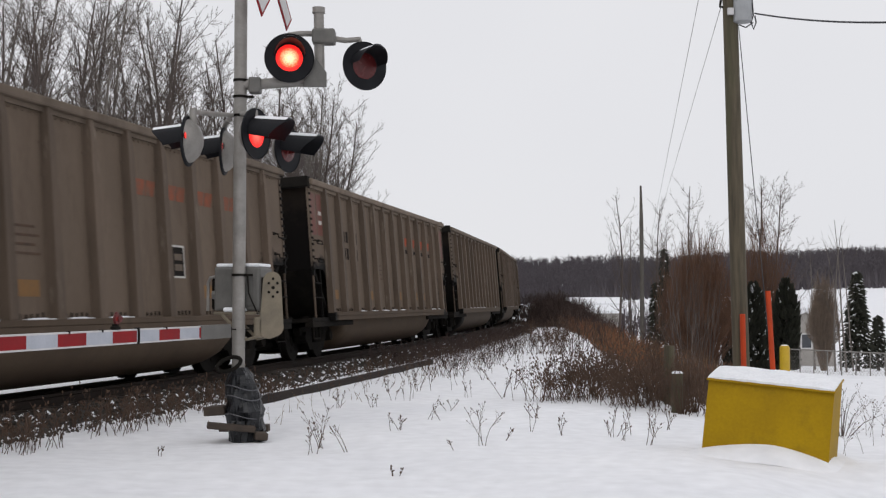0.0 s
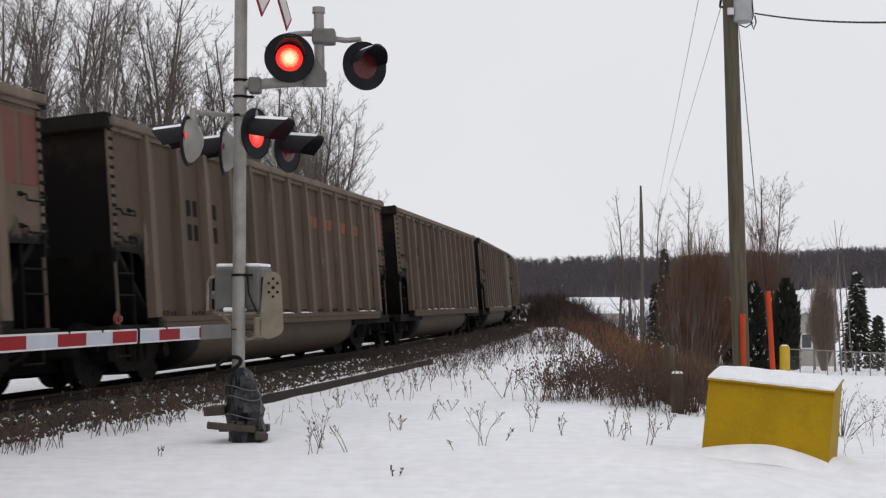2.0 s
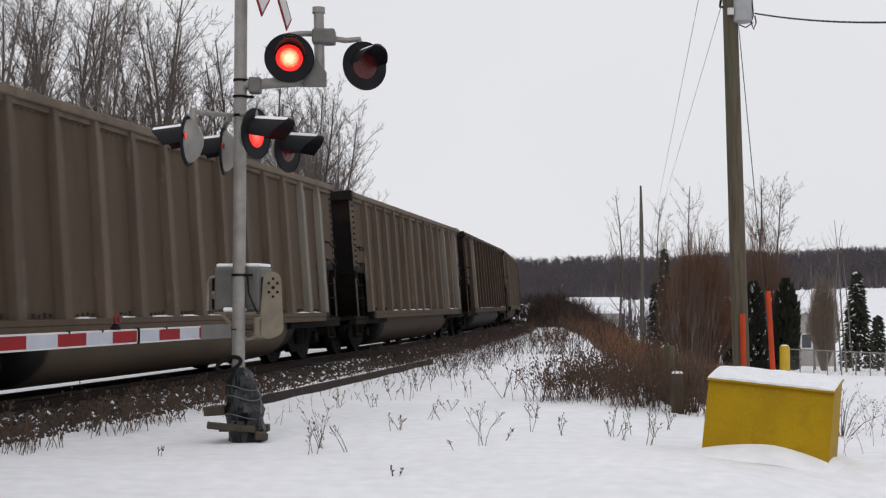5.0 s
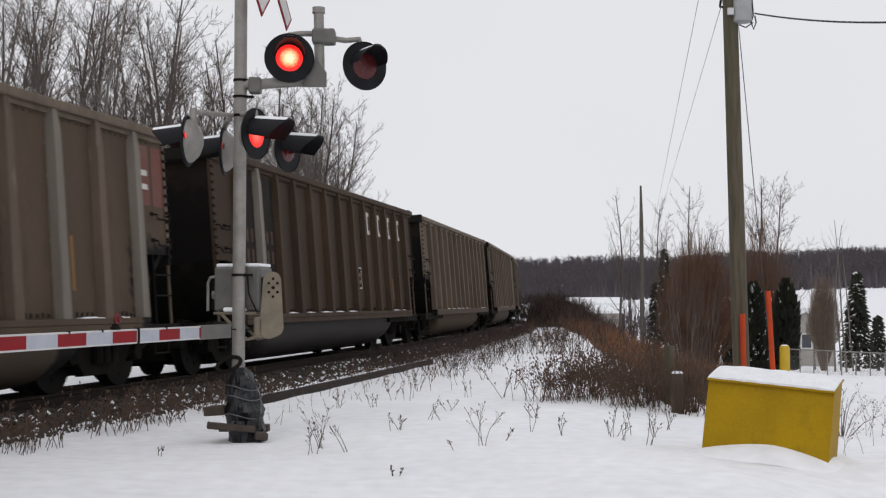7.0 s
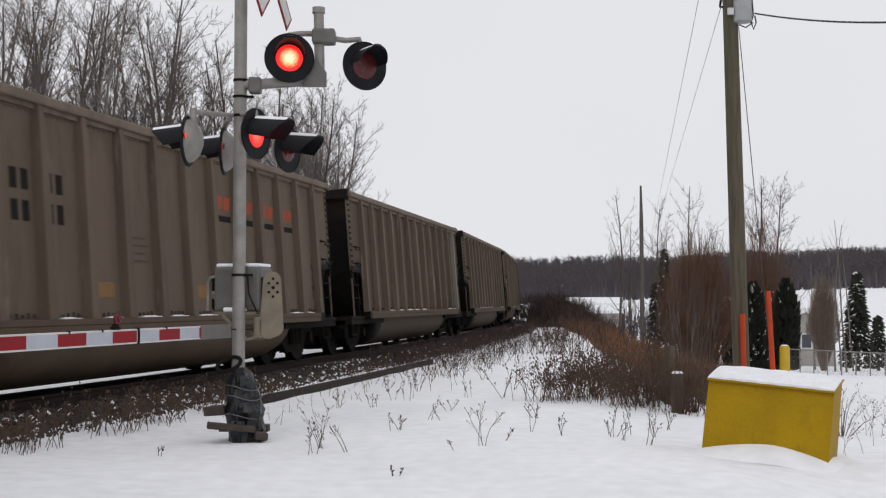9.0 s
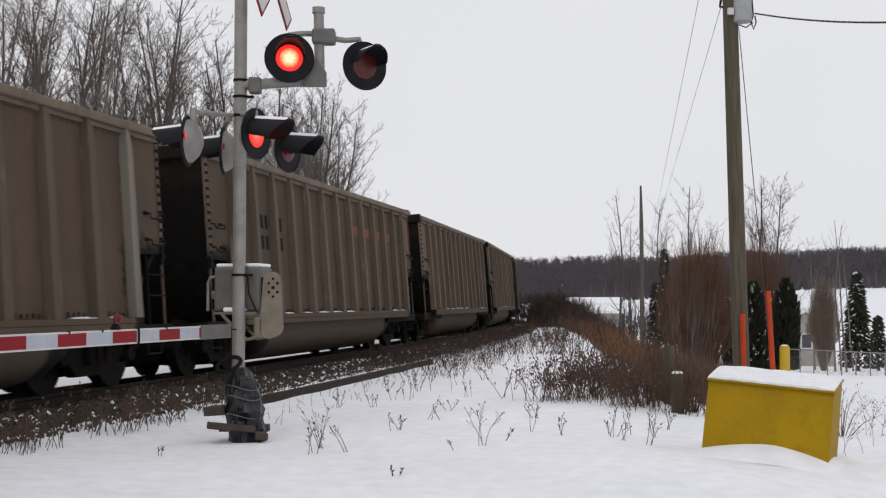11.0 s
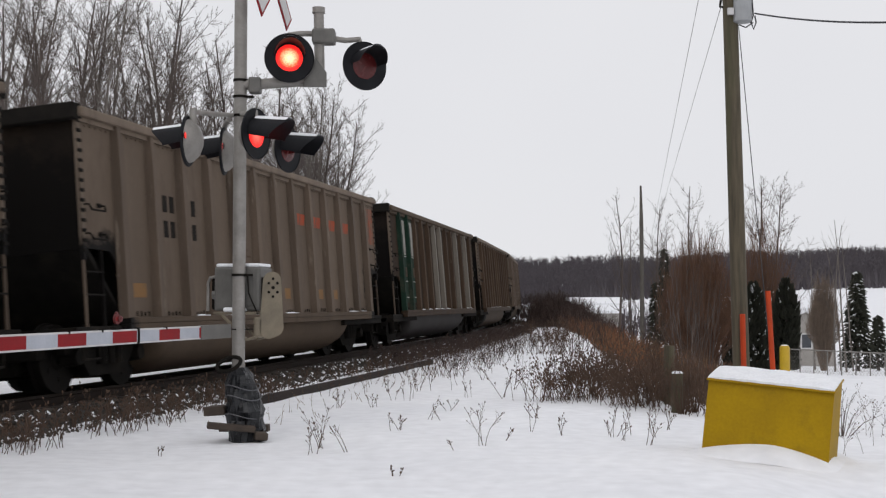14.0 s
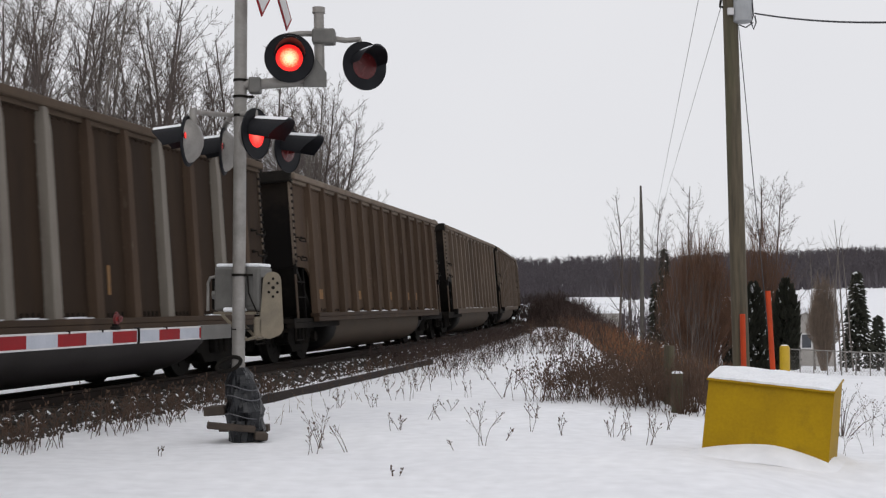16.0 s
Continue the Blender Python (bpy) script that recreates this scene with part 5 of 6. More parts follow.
# a looser back row, lower toward where the line curves away
for k in range(24):
    d = rng.uniform(58, 74)
    b = -0.385 + 0.0122 * k + rng.uniform(-0.005, 0.005)
    rise = float(np.interp(b, (-0.366, -0.235, -0.21, -0.18, -0.15, -0.11, -0.085, -0.05), (0.28, 0.275, 0.205, 0.19, 0.185, 0.165, 0.15, 0.1)))
    ROWS.append((b * d, d, 1.5 + (rise - rng.uniform(0, 0.035)) * d))
# lower growth between the trunks
for k in range(20):
    d = rng.uniform(48, 66)
    b = -0.36 + 0.0132 * k + rng.uniform(-0.004, 0.004)
    ROWS.append((b * d, d, 1.5 + float(np.interp(b, (-0.36, -0.15, -0.085), (0.205, 0.165, 0.12))) * d * rng.uniform(0.9, 1.05)))
for i, (x, d, top) in enumerate(ROWS):
    z = ground_z(x, d)
    k = kinds[i % 5]
    m = Matrix.Translation((x, d, z - 0.1)) @ Matrix.Rotation(rng.random() * 6.28, 4, "Z") @ Matrix.Scale((top - z) / 12.9, 4)
    if i < 5:
        k.matrix_world = m
    else:
        copy_thing(k, m)


def scrub(name, spots, material, rng, label, category, lean=0.25, heads=0.0, r=0.004, branch=2, head_size=0.012):
    """Many stems as one mass; spots: (x, y, height)."""
    segs = []
    if name not in ("bin_weeds", "trackside_weeds"):
        spots = [p for p in spots if p[0] < 0.245 * p[1]]
    for x, y, h in spots:
        p = Vector((x, y, ground_z(x, y) - 0.02))
        v = Vector((rng.gauss(0, lean), rng.gauss(0, lean), 1)).normalized()
        q = p.copy()
        n = 3
        for i in range(n):
            v = (v + Vector((rng.gauss(0, 0.12), rng.gauss(0, 0.12), 0))).normalized()
            e = q + v * (h / n)
            segs.append((q.copy(), e.copy(), r * (1 - 0.25 * i), r * (0.75 - 0.25 * i) + 0.0005))
            if i > 0:
                for k in range(branch):
                    b = (v + Vector((rng.gauss(0, 0.6), rng.gauss(0, 0.6), 0.2))).normalized()
                    t = q.lerp(e, rng.random())
                    f = t + b * h * rng.uniform(0.1, 0.28)
                    segs.append((t, f, r * 0.5, r * 0.3))
                    if rng.random() < heads:
                        segs.append((f, f + b * head_size * 2.2, head_size, head_size * 0.5))
            q = e
        if rng.random() < heads:
            segs.append((q, q + v * head_size * 2.5, head_size, head_size * 0.6))
    ob = new(name, rods(name, segs, material, 3))
    return tagged(ob, label, category, kind="stuff")


def band(s0, s1, r0, r1, n, h0, h1, rng):
    """Spots along the track, r metres to its right."""
    out = []
    for _ in range(n):
        s, r = rng.uniform(s0, s1), rng.uniform(r0, r1)
        x, y, _t = line_at(s, -r)
        out.append((x, y, rng.uniform(h0, h1)))
    return out


def blob(x, y, rx, ry, n, h0, h1, rng):
    return [(x + rng.gauss(0, rx * 0.5), y + rng.gauss(0, ry * 0.5), rng.uniform(h0, h1)) for _ in range(n)]


def beyond(s0, s1, o0, o1, n, h0, h1, rng):
    """Spots on the bank, from its crest outward."""
    out = []
    for _ in range(n):
        s = rng.uniform(s0, s1)
        c = float(np.interp(s, (-30, -12, -2, 2, 19, 45, 70, 110), (24, 17, 9.9, 8.3, 6.0, 4.1, 3.0, 3.0)))
        x, y, _t = line_at(s, -(c + rng.uniform(o0, o1)))
        out.append((x, y, rng.uniform(h0, h1)))
    return out


rng = random.Random(9)
spots = beyond(0.5, 6, -0.3, 1.8, 330, 0.35, 0.85, rng) + blob(2.0, 18.7, 0.7, 0.7, 170, 0.35, 0.75, rng) + blob(2.8, 17.3, 0.5, 0.5, 130, 0.3, 0.6, rng) + blob(2.5, 19.2, 0.6, 1.0, 110, 0.4, 0.8, rng) + blob(3.3, 35, 0.7, 1.2, 110, 0.6, 1.2, rng)
scrub("weed_thicket", spots, WEED, rng, "thicket of dark dry weed stalks along the bank", "weeds", heads=0.8, r=0.005, branch=3, head_size=0.014, lean=0.35)
spots = beyond(9, 62, 0.5, 4.0, 3800, 0.45, 0.95, rng) + beyond(3, 10, 1.6, 4.5, 700, 0.5, 0.95, rng)
scrub("dead_grass_strip", spots, TWIG_RED, rng, "strip of rust-brown dead grass on the bank", "grass", r=0.011, branch=1, lean=0.35)
spots = beyond(2, 40, 0.5, 3.0, 900, 0.5, 0.9, rng)
scrub("straw_grass", spots, STRAW, rng, "straw-coloured dead grass on the bank", "grass", r=0.008, branch=1, lean=0.35)
DARK_TWIG = mat("dark_bush_twigs", (0.062, 0.038, 0.03), (0.038, 0.024, 0.02), rough=0.95, scale=2, bump=0)
spots = blob(7.4, 76, 2.4, 4, 1300, 1.0, 2.2, rng) + blob(9.2, 80, 1.8, 4, 500, 0.8, 1.7, rng) + beyond(45, 66, 0.5, 3, 500, 0.9, 1.6, rng)
scrub("dark_brush", spots, DARK_TWIG, rng, "dark leafless brush where the line curves away", "brush", r=0.022, branch=3, lean=0.3)
spots = band(-9, 60, 1.8, 2.6, 800, 0.1, 0.3, rng) + [p for s_ in (-7, -5.2, -3.4, -2.2, -0.4, 1.2) for p in band(s_, s_ + 0.9, 1.9, 2.8, 55, 0.2, 0.5, rng)] + band(2, 30, 2.8, 5.0, 150, 0.2, 0.5, rng)
scrub("trackside_weeds", spots, WEED, rng, "dry brown weeds poking through snow beside the ballast", "weeds", heads=0.5, r=0.0045, branch=3, lean=0.22)
spots = band(10, 48, 1.7, 2.7, 1000, 0.2, 0.55, rng) + [p for s_ in (7.5, 10, 12, 14.5, 17, 20, 23) for p in band(s_, s_ + 1.2, 3.0, 4.6, 26, 0.3, 0.75, rng)]
scrub("trackside_brush", spots, DARK_TWIG, rng, "tangle of dark brown brush along the ballast edge", "brush", heads=0.5, r=0.006, branch=4, lean=0.4, head_size=0.014)
spots = band(-2, 45, 2.9, 4.2, 240, 0.08, 0.25, rng)
scrub("trackside_grass", spots, STRAW, rng, "short dead grass along the track", "grass", r=0.004, branch=1, lean=0.5)
spots = [(rng.uniform(4.25, 5.8), rng.uniform(11.6, 16.5), rng.uniform(0.3, 0.7)) for _ in range(64)]
scrub("bin_weeds", spots, WEED, rng, "dry weed stalks in the snow beside the bin", "weeds", heads=0.5, r=0.003, branch=4, head_size=0.008)
# low tangle that hides the foot of the bank
spots = [(rng.uniform(3.5, 14.5), rng.uniform(26, 50), rng.uniform(0.6, 1.5)) for _ in range(480)]
spots = [p for p in spots if p[0] / p[1] < 0.27]
scrub("yard_brush", spots, DARK_TWIG, rng, "tangled leafless brush in the low ground", "brush", r=0.01, branch=4, lean=0.3)


def weed(at, h, stems, seed, heads=True):
    rg = random.Random(seed)
    x, y = at
    t = tagged(new("dry_weed"), "single dry weed standing in the snow", "weed", "single dry weeds")
    t.location = (x, y, ground_z(x, y) - 0.02)
    segs, tops = [], []
    for i in range(stems):
        v = Vector((rg.gauss(0, 0.3), rg.gauss(0, 0.3), 1)).normalized()
        q = Vector((rg.gauss(0, 0.03), rg.gauss(0, 0.03), 0))
        hh = h * rg.uniform(0.6, 1)
        for j in range(4):
            v = (v + Vector((rg.gauss(0, 0.13), rg.gauss(0, 0.13), 0))).normalized()
            e = q + v * hh / 4
            segs.append((q.copy(), e.copy(), 0.005 - 0.0007 * j, 0.0043 - 0.0007 * j))
            if j > 1:
                for k in range(3):
                    b = (v + Vector((rg.gauss(0, 0.7), rg.gauss(0, 0.7), 0.2))).normalized()
                    f = q.lerp(e, rg.random())
                    g = f + b * h * rg.uniform(0.08, 0.2)
                    segs.append((f, g, 0.002, 0.0015))
                    tops.append((g, g + b * 0.018, 0.006, 0.003)) if rg.random() < 0.6 else None
            q = e
        tops.append((q, q + v * 0.022, 0.007, 0.004))
    ob = new("stalk", rods("stalk", segs, WEED, 4))
    ob.parent = t
    ob["kind"] = "stuff"
    if heads:
        ob = new("seed_head", rods("seed_head", tops, WEED, 5))
        ob.parent = t
        ob["kind"] = "stuff"


WEEDS = [(-0.42, 10.61, 0.1, 3), (0.39, 12.61, 0.55, 4), (0.80, 26.88, 0.7, 3), (1.21, 15.55, 0.25, 4), (1.36, 13.69, 0.24, 3), (1.93, 13.69, 0.38, 3), (1.97, 13.24, 0.22, 3), (2.17, 12.87, 0.4, 3), (2.41, 13.69, 0.3, 2), (-1.29, 12.61, 0.5, 5), (-1.30, 12.14, 0.35, 3), (-0.99, 12.23, 0.42, 2), (-0.17, 15.33, 0.3, 2), (0.09, 16.68, 0.25, 3), (-0.56, 14.30, 0.35, 1), (0.09, 12.14, 0.14, 1), (-1.01, 17.40, 0.2, 3), (-0.43, 20.79, 0.35, 4), (-0.91, 20.79, 0.3, 4), (0.97, 19.52, 0.5, 4), (1.22, 20.79, 0.5, 4), (0.37, 19.52, 0.3, 3), (-1.50, 17.40, 0.3, 4), (-2.78, 12.05, 0.12, 2)]
for i, (x, y, h, stems) in enumerate(WEEDS):
    weed((x, y), h, stems, 50 + i)
for i in range(18):
    y = rng.uniform(13, 26)
    lo, hi = float(np.interp(y, (13, 26), (-2.2, -0.6))), float(np.interp(y, (13, 26), (3.0, 2.6)))
    weed((rng.uniform(lo, hi), y), rng.uniform(0.12, 0.4), rng.randint(1, 4), 120 + i)


def bush(at, w, h, n, material, seed, label, r=0.008, spread=0.5):
    """A fan of upright twigs from one root."""
    rg = random.Random(seed)
    x, y = at
    t = tagged(new("bush"), label, "bush")
    t.location = (x, y, ground_z(x, y) - 0.05)
    segs = []
    for _ in range(n):
        a, k = rg.random() * 6.28, rg.random() ** 0.6
        q = Vector((0.12 * w * math.cos(a) * k, 0.12 * w * math.sin(a) * k, 0))
        tip = Vector((w * k * math.cos(a), w * k * math.sin(a), h * (0.98 - 0.5 * k ** 3) * rg.uniform(0.75, 1.05)))
        mid = q.lerp(tip, 0.5) + Vector((rg.gauss(0, 0.05 * w), rg.gauss(0, 0.05 * w), 0.1 * h))
        segs += [(q, mid, r, r * 0.7), (mid, tip, r * 0.7, r * 0.3)]
        for j in range(3):
            f = mid.lerp(tip, rg.random())
            g = f + Vector((rg.gauss(0, 0.1 * w), rg.gauss(0, 0.1 * w), rg.uniform(0.05, 0.2) * h))
            segs.append((f, g, r * 0.5, r * 0.25))
    ob = new("crown", rods("crown", segs, material, 3))
    ob.parent = t
    ob["kind"] = "stuff"
    ob = new("root_stem", rods("root_stem", [(Vector((0, 0, -0.1)), Vector((0.02, 0, 0.18 * h)), r * 3, r * 1.5)], material, 6))
    ob.parent = t
    return t


bush((8.451, 40), 1.5, 2.874 + 2.1, 1250, WILLOW, 3, "dense rust-brown leafless willow bush", r=0.011)
bush((12.586, 48), 1.6, 3.306 + 2.6, 420, WILLOW, 4, "brown leafless bush beyond the pole", r=0.011)
bush((3.828, 19), 0.6, 2.35, 13, BARK_PALE, 5, "slender pale saplings growing in a clump", r=0.006)
bush((4.525, 21), 0.7, 2.6, 22, BARK, 6, "slender dark saplings growing in a clump", r=0.007)
bush((3.294, 18.5), 0.5, 1.2, 60, WEED, 7, "low leafless shrub on the bank", r=0.006)
bush((3.235, 16.4), 0.4, 0.8, 40, WEED, 12, "low leafless shrub beside the posts", r=0.005)
bush((3.463, 16.8), 0.45, 1.0, 40, WEED, 13, "low leafless shrub on the bank", r=0.005)
bush((5.079, 15.5), 0.55, 0.62, 14, BARK, 8, "small bare shrub in the snow", r=0.007)
bush((5.198, 16.5), 0.4, 0.5, 10, BARK, 9, "small bare shrub in the snow", r=0.006)
bush((16.333, 52), 0.75, 3.9, 900, mat("bound_brown_shrub", (0.25, 0.19, 0.145), (0.17, 0.13, 0.1), rough=0.95, bump=0), 10, "upright grey-brown columnar shrub", r=0.014)


def conifer(at, w, h, n, seed, label, snow, column=False):
    """Short needle sprays in whorls round a trunk."""
    rg = random.Random(seed)
    x, y = at
    t = tagged(new("conifer"), label, "conifer tree")
    t.location = (x, y, ground_z(x, y) - 0.05)
    ob = new("trunk", rods("trunk", [(Vector((0, 0, 0)), Vector((0, 0, h)), 0.05 * h ** 0.5, 0.01)], BARK, 6))
    ob.parent = t
    vs, fs, sv, sf = [], [], [], []
    for _ in range(n):
        k = rg.random() ** 0.8
        z = h * (0.04 + 0.95 * k)
        if column:
            rad = w * (min(1, 3.2 * (1 - k)) ** 0.6) * rg.uniform(0.7, 1.08)
        else:
            rad = w * (1 - k) ** 0.85 * rg.uniform(0.5, 1.12) + 0.05
        a = rg.random() * 6.28
        out = Vector((math.cos(a), math.sin(a), 0))
        side = Vector((-out.y, out.x, 0))
        up = 0.5 if column else -0.16
        size = (0.22 if column else 0.2) * rg.uniform(0.6, 1.3)
        c = out * rad * (1 if column else rg.uniform(0.55, 1)) + Vector((0, 0, z))
        tip = c + (out * (0.35 if column else 1) + Vector((0, 0, up if not column else 1))).normalized() * size
        base = len(vs)
        vs += [c - side * size * 0.42, tip, c + side * size * 0.42, c + Vector((0, 0, 0.5 * size)), c - out * 0.6 * size]
        fs += [(base, base + 1, base + 3), (base + 1, base + 2, base + 3), (base, base + 4, base + 1), (base + 4, base + 2, base + 1)]
        if rg.random() < snow:
            b2 = len(sv)
            o = Vector((0, 0, 0.3 * size))
            sv += [c - side * size * 0.3 + o, tip + o * 0.5, c + side * size * 0.3 + o, c + o * 1.9]
            sf += [(b2, b2 + 1, b2 + 3), (b2 + 1, b2 + 2, b2 + 3), (b2, b2 + 2, b2 + 1)]
    for name, v_, f_, m_ in (("needles", vs, fs, CONIFER), ("snow_dusting", sv, sf, CAP_SNOW)):
        if v_:
            mm = bpy.data.meshes.new(name)
            mm.from_pydata([tuple(p) for p in v_], [], f_)
            mm.materials.append(m_)
            ob = new(name, mm)
            ob.parent = t
            ob["kind"] = "stuff"


for i, (x, d, top, w, n, snow, col, lab) in enumerate((
        (13.05, 46, 2.29) + (0.4515, 1600, 0.015, True, "dark green columnar cedar in the yard"),
        (11.29, 44, 2.11) + (0.5347, 1800, 0.05, True, "dark green columnar cedar with snow flecks"),
        (10.47, 44, 1.41) + (0.3085, 900, 0.03, True, "dark green columnar cedar in the yard"),
        (19.16, 56, 2.90) + (0.82, 1700, 0.07, False, "young spruce with some snow on its boughs"),
        (12.83, 70, 4.63) + (0.7852, 1300, 0.05, False, "dark spruce with snow on its boughs"),
        (10.90, 62, 2.53) + (0.6375, 600, 0.06, False, "small snow-dusted spruce in the yard"),
        (21.54, 60, 0.82) + (0.5609, 600, 0.06, False, "small snow-dusted spruce in the yard"))):
    conifer((x, d), w, top - ground_z(x, d) + 0.05, n, 300 + i, lab, snow, col)

# bare trees in the yards
for i, (x, d, top, dens, r) in enumerate(((8.98, 62, 7.70) + ((2.6, 1.8, 1.8), 0.12), (10.84, 62, 7.03) + ((3.6, 2.2, 2.4), 0.13), (13.10, 64, 8.51) + ((3.2, 2.4, 2.5), 0.13), (14.86, 58, 7.96) + ((4.4, 2.6, 2.8), 0.17), (15.67, 66, 7.39) + ((3.4, 2.2, 2.4), 0.12),
                                       (15.64, 70, 6.10) + ((3.5, 2.2, 2.4), 0.1), (16.69, 62, 7.76) + ((4.2, 2.6, 2.7), 0.15), (10.37, 66, 5.84) + ((3, 2.0, 2.2), 0.1), (14.06, 75, 6.25) + ((3, 2.0, 2.2), 0.1),
                                       (16.17, 50, 5.23) + ((1.0, 0.6, 0.5), 0.07), (16.64, 50, 5.42) + ((1.0, 0.6, 0.5), 0.07), (17.72, 54, 4.67) + ((1.6, 0.8, 0.5), 0.06), (18.27, 54, 4.92) + ((1.2, 0.7, 0.5), 0.06), 
                                       (18.40, 60, 4.60) + ((2.2, 0.9, 0.6), 0.07))):
    t = tree(200 + i, (top - ground_z(x, d)) * 0.93, r * 0.62, BARK if x / d < 0.29 else BARK_PALE, dens, "bare leafless tree in the snowy yard", "bare trees in the yards")
    t.location = (x, d, ground_z(x, d))

# ---- far buildings, fence and woods ----
SIDING = mat("pale_siding", (0.36, 0.34, 0.31), (0.3, 0.28, 0.26), rough=0.6, scale=3, bump=0.1)
BROWN_WALL = mat("brown_siding", (0.12, 0.095, 0.085), (0.09, 0.07, 0.06), rough=0.7, scale=3, bump=0.1)
PANE = mat("window_glass", (0.05, 0.055, 0.065), rough=0.1, bump=0, spec=0.6)


def house(x, y, z, w, dpt, wall_h, ridge, turn, wall, label, windows):
    t = tagged(new("house"), label, "house")
    t.matrix_world = Matrix.Translation((x, y, z)) @ Matrix.Rotation(radians(turn), 4, "Z")
    bm = bmesh.new()
    prism(bm, [(-w / 2, -0.3), (w / 2, -0.3), (w / 2, wall_h), (0, wall_h + ridge), (-w / 2, wall_h)], 0, dpt)
    part("wall", bm, wall, t)
    for s in (-1, 1):
        bm = bmesh.new()
        e = 0.3
        k = ridge / (w / 2)
        prism(bm, [(0, wall_h + ridge + 0.03), (s * (w / 2 + e), wall_h - e * k + 0.03), (s * (w / 2 + e), wall_h - e * k + 0.28), (0, wall_h + ridge + 0.3)], -0.3, dpt + 0.3)
        part("roof", bm, CAP_SNOW, t, "snow-covered roof slope")
    for wx, wz, ww, wh in windows:
        win = part("window", box_bm(wx - ww / 2 - 0.08, wx + ww / 2 + 0.08, -0.06, 0.02, wz - 0.08, wz + wh + 0.08), WHITE_EDGE, t)
        part("pane", box_bm(wx - ww / 2, wx + ww / 2, -0.075, -0.055, wz, wz + wh), PANE, win)


hx = 22.136
house(hx, 74, ground_z(hx, 74), 3.4, 7, 2.5, 0.75, -4, SIDING, "pale sided small house with a snowy gable roof", [(0.05, 1.1, 0.55, 0.8)])
house(17.208, 118, -0.616, 4.2, 3.4, 1.1, 0.45, 84, SIDING, "low pale shed with a snow-covered roof", [])
house(20.481, 140, -0.097, 5.0, 6.0, 1.3, 0.6, 80, BROWN_WALL, "brown house with a snow-covered roof", [])

fence = tagged(new("chain_link_fence"), "grey chain-link fence across the snowy yard", "fence")
A, B = Vector((11.337, 40.000, -0.036)), Vector((14.416, 37.000, -0.093))
bm = bmesh.new()
tube(bm, A, B, 0.018, 0.018, 6)
part("top_rail", bm, GALV, fence)
NP = 9
for k in range(NP + 1):
    p = A.lerp(B, k / NP)
    bm = bmesh.new()
    tube(bm, (p.x, p.y, ground_z(p.x, p.y) - 0.1), p, 0.02, 0.02, 6)
    part("fence_post", bm, GALV, fence)
segs = []
run = (B - A).length
for k in range(int(run / 0.1) + 12):
    for s in (-1, 1):
        a = A.lerp(B, min(1, max(0, (k * 0.1 - (0.6 if s > 0 else -0.6)) / run)))
        b = A.lerp(B, min(1, max(0, (k * 0.1) / run)))
        segs.append((a, Vector((b.x, b.y, b.z - 0.75)), 0.0035, 0.0035))
ob = new("wire_mesh", rods("wire_mesh", segs, GALV, 3))
ob.parent = fence

rng = random.Random(21)
segs = []
for i in range(12000):
    d = rng.uniform(520, 780)
    u = rng.uniform(-0.42, 0.44)
    x = u * d
    z = ground_z(x, d)
    tall_left = 2.5 * max(0, 1 - abs(u - 0.05) / 0.12)
    h = rng.uniform(8.5, 11) + 0.8 * math.sin(u * 60) + tall_left * 0.6
    p = Vector((x, d, z - 1))
    top = p + Vector((rng.gauss(0, 0.4), 0, h))
    segs.append((p, top, 0.24, 0.06))
    for k in range(5):
        q = p.lerp(top, rng.uniform(0.3, 0.98))
        segs.append((q, q + Vector((rng.gauss(0, 1.3), rng.gauss(0, 0.8), rng.uniform(0.6, 2.4))), 0.16, 0.06))
tagged(new("far_woods", rods("far_woods", segs, HAZED_WOOD, 3)), "grey leafless woods on the distant ridge", "woods", kind="stuff")
# undergrowth of the woods
segs = []
for i in range(32000):
    d = rng.uniform(500, 840)
    x = rng.uniform(-0.42, 0.44) * d
    p = Vector((x, d, ground_z(x, d) - 0.5))
    segs.append((p, p + Vector((rng.gauss(0, 1.5), 0, rng.uniform(2, 8))), 0.55, 0.14))
tagged(new("far_undergrowth", rods("far_undergrowth", segs, HAZED_WOOD, 3)), "dark undergrowth at the edge of the woods", "undergrowth", kind="stuff")
far = []
for i in range(900):
    d = rng.uniform(140, 260)
    x = rng.uniform(0.03, 0.2) * d
    p = Vector((x, d, ground_z(x, d) - 0.2))
    far.append((p, p + Vector((rng.gauss(0, 0.5), 0, rng.uniform(1.5, 4.5))), 0.12, 0.02))
tagged(new("field_scrub", rods("field_scrub", far, HAZED_WOOD, 3)), "leafless scrub across the low fields", "brush", kind="stuff")

# ---- ballast stones, old rail, ties ----
rng = random.Random(33)


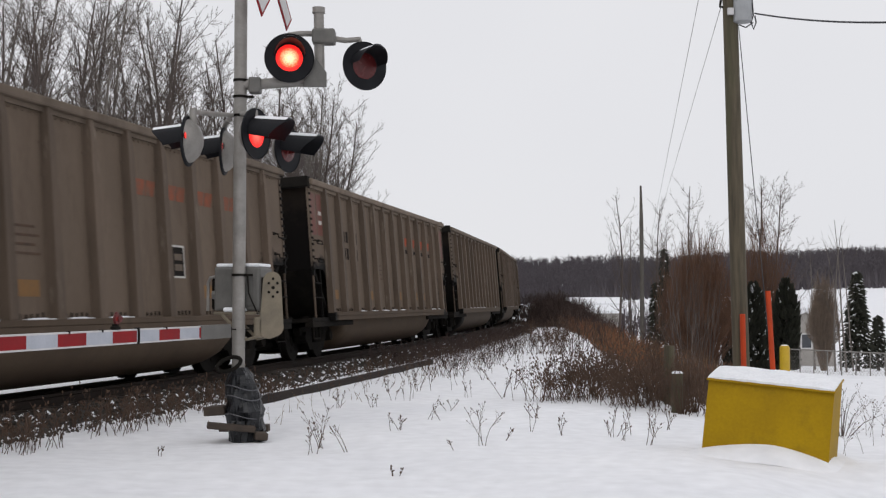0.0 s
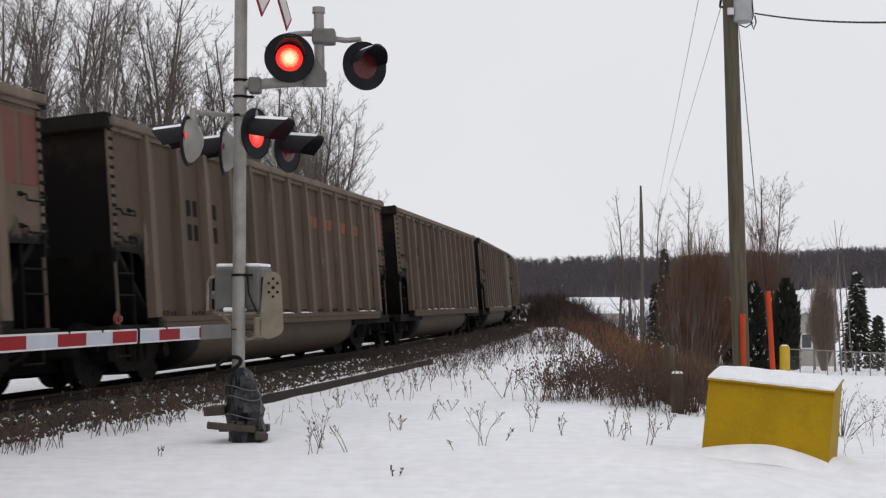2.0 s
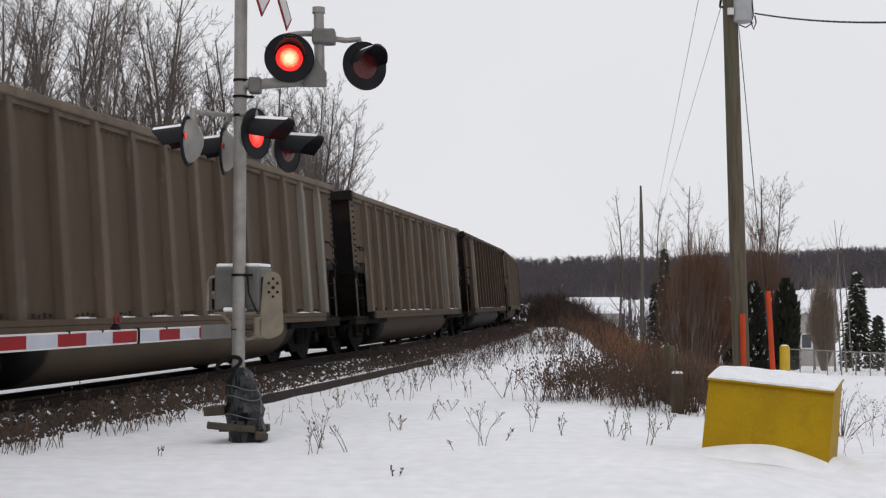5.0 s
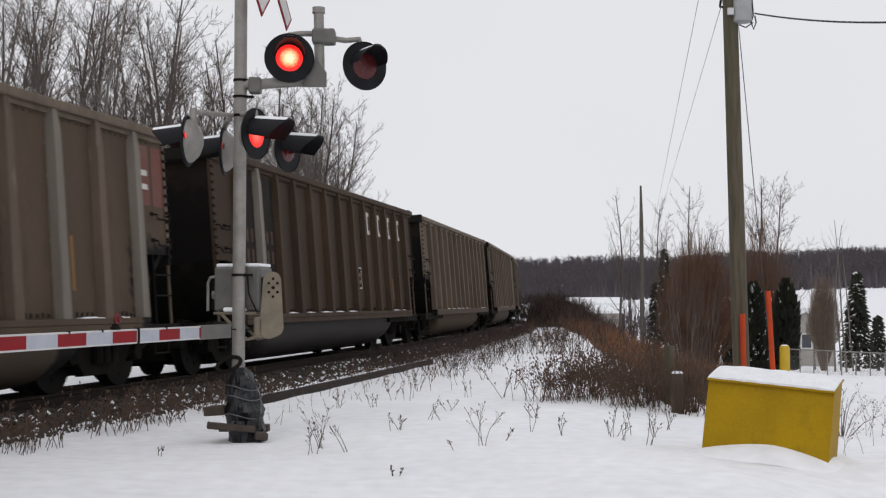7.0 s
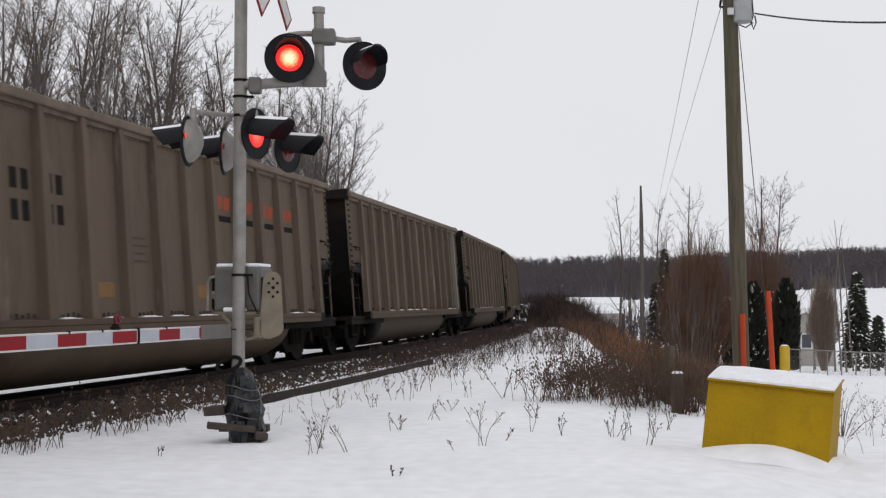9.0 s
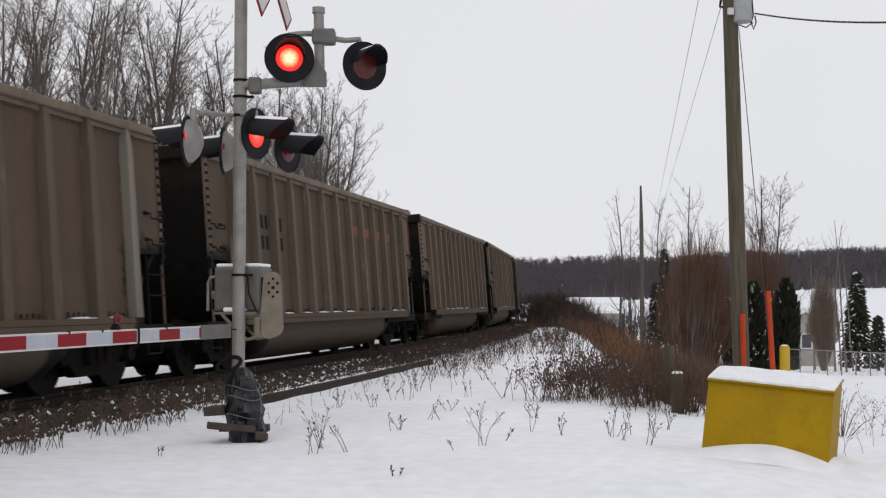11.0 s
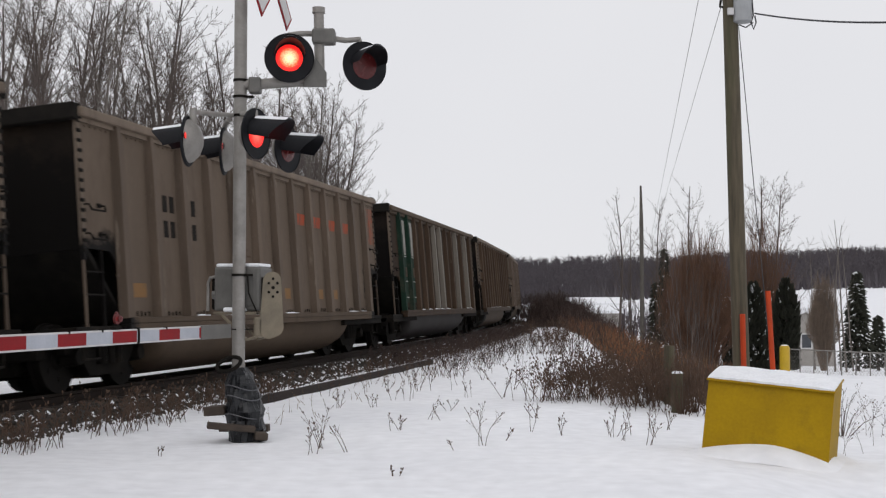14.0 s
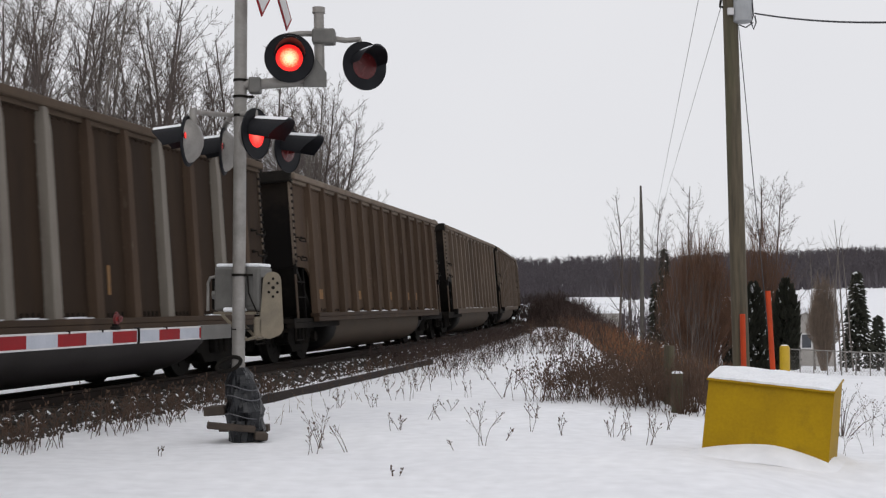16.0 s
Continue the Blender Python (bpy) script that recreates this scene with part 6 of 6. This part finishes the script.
def stones(name, n, s0, s1, r0, r1, size, material, label, sink=0.3):
    vs, fs = [], []
    for _ in range(n):
        s = s0 + (s1 - s0) * rng.random() ** 1.3
        o = rng.uniform(r0, r1)
        x, y, _t = line_at(s, -o)
        z = max(ground_z(x, y), RAIL_Z + 0.03 + float(np.interp(abs(o), (0, 1.4, 1.95, 2.3), (-0.19, -0.1, -0.25, -0.38))))
        a = rng.uniform(0.5, 1.3) * size
        b = len(vs)
        c = Vector((x, y, z + a * (0.5 - sink)))
        t = rng.random() * 6.28
        for k in range(4):
            vs.append(c + Vector((a * rng.uniform(0.7, 1.1) * math.cos(t + k * 1.57), a * rng.uniform(0.7, 1.1) * math.sin(t + k * 1.57), a * rng.uniform(-0.25, 0.25))))
        vs += [c + Vector((0, 0, a * 0.75)), c - Vector((0, 0, a * 0.6))]
        for k in range(4):
            fs += [(b + k, b + (k + 1) % 4, b + 4), (b + (k + 1) % 4, b + k, b + 5)]
    m_ = bpy.data.meshes.new(name)
    m_.from_pydata([tuple(v) for v in vs], [], fs)
    m_.materials.append(material)
    tagged(new(name, m_), label, "ballast stones", kind="stuff")


STONE = mat("ballast_pebbles", (0.08, 0.067, 0.057), (0.034, 0.028, 0.024), rough=0.9, scale=5, bump=0.2)
stones("ballast_stones", 9000, -8, 45, 0.9, 2.15, 0.035, STONE, "loose dark ballast stones along the rail")
stones("snow_lumps", 1700, -8, 60, 1.0, 2.2, 0.05, CAP_SNOW, "patches of snow caught between the stones", sink=0.62)
old = tagged(new("old_rail"), "old rusty rail lying beside the track in snow", "rail")
piece = new("rail_piece", ribbon("rail_piece", [(-0.06, -0.16), (-0.04, -0.02), (-0.035, 0.0), (0.035, 0.0), (0.04, -0.02), (0.06, -0.16)], 1.0, 13, RAIL, -0.005, 1.0, -2.7))
piece.parent = old
bed = bpy.data.objects["ballast_bed"]
tie_bm = box_bm(-0.115, 0.115, -1.3, 1.3, -0.16, 0.0, bevel=0.01)
tie_me = bpy.data.meshes.new("tie")
tie_bm.to_mesh(tie_me)
tie_bm.free()
tie_me.materials.append(TIE)
for k in range(150):
    s = -14 + k * 0.53
    x, y, th = line_at(s)
    ob = new("tie", tie_me)
    ob.parent = bed
    ob.matrix_world = Matrix.Translation((x, y, RAIL_Z - 0.145)) @ Matrix.Rotation(math.pi / 2 - th, 4, "Z") @ Matrix.Rotation(-BANK, 4, "X")


# ---- what moves ----
S_START, SPEED, SLOW = 5.824, 12.342, -0.0171


def along(n, t):
    """Metres along the track of the middle of car n at t seconds."""
    return S_START - SPEED * t - 0.5 * SLOW * t * t + n * PITCH_CARS - BODY


def car_pose(n, t):
    s = along(n, t)
    ax, ay, _ = line_at(s - 6)
    bx_, by_, _ = line_at(s + 6)
    return Matrix.Translation(((ax + bx_) / 2, (ay + by_) / 2, RAIL_Z)) @ Matrix.Rotation(math.atan2(by_ - ay, bx_ - ax), 4, "Z") @ Matrix.Rotation(-BANK, 4, "X")


def flash_rows(at, phase, turn):
    """The lens disc turns half round at each change of the flasher; phase 0 shows its lit face at the start."""
    def row(t, a):
        return (t, Matrix.Translation(at) @ Matrix.Rotation(radians(a), 4, "Z"))
    a = turn + (0 if phase == 0 else 180)
    rows = [row(0.0, a)]
    k = 0
    while True:
        t = 0.225 + 0.495 * k
        if t > 15.9:
            break
        f = round(t * FPS) / FPS
        for j in range(4):
            rows.append(row(f + (j - 1.5) / FPS + 0.5 / FPS, a + 60 * j))
        a += 180
        k += 1
    rows.append(row(16.0, a))
    return rows


def motions():
    for n, car in CARS.items():
        walk(car, [(t / 2, car_pose(n, t / 2)) for t in range(33)])
        # wheels roll while the car is near
        near = [f for f in range(481) if -14 < along(n, f / FPS) < 42]
        if not near:
            continue
        for t in car.children:
            if t.name.split(".")[0] != "truck":
                continue
            for w in t.children:
                if w.name.split(".")[0] == "wheelset":
                    rows = []
                    for f in sorted({0, *near, 480}):
                        g = min(max(f, near[0]), near[-1])
                        rows.append((f / FPS, Matrix.Translation(w.location.copy()) @ Matrix.Rotation(along(n, g / FPS) / 0.457, 4, "Y")))
                    walk(w, rows)
    for ob, at, phase, turn in FLASH:
        walk(ob, flash_rows(at, phase, turn))


motions()
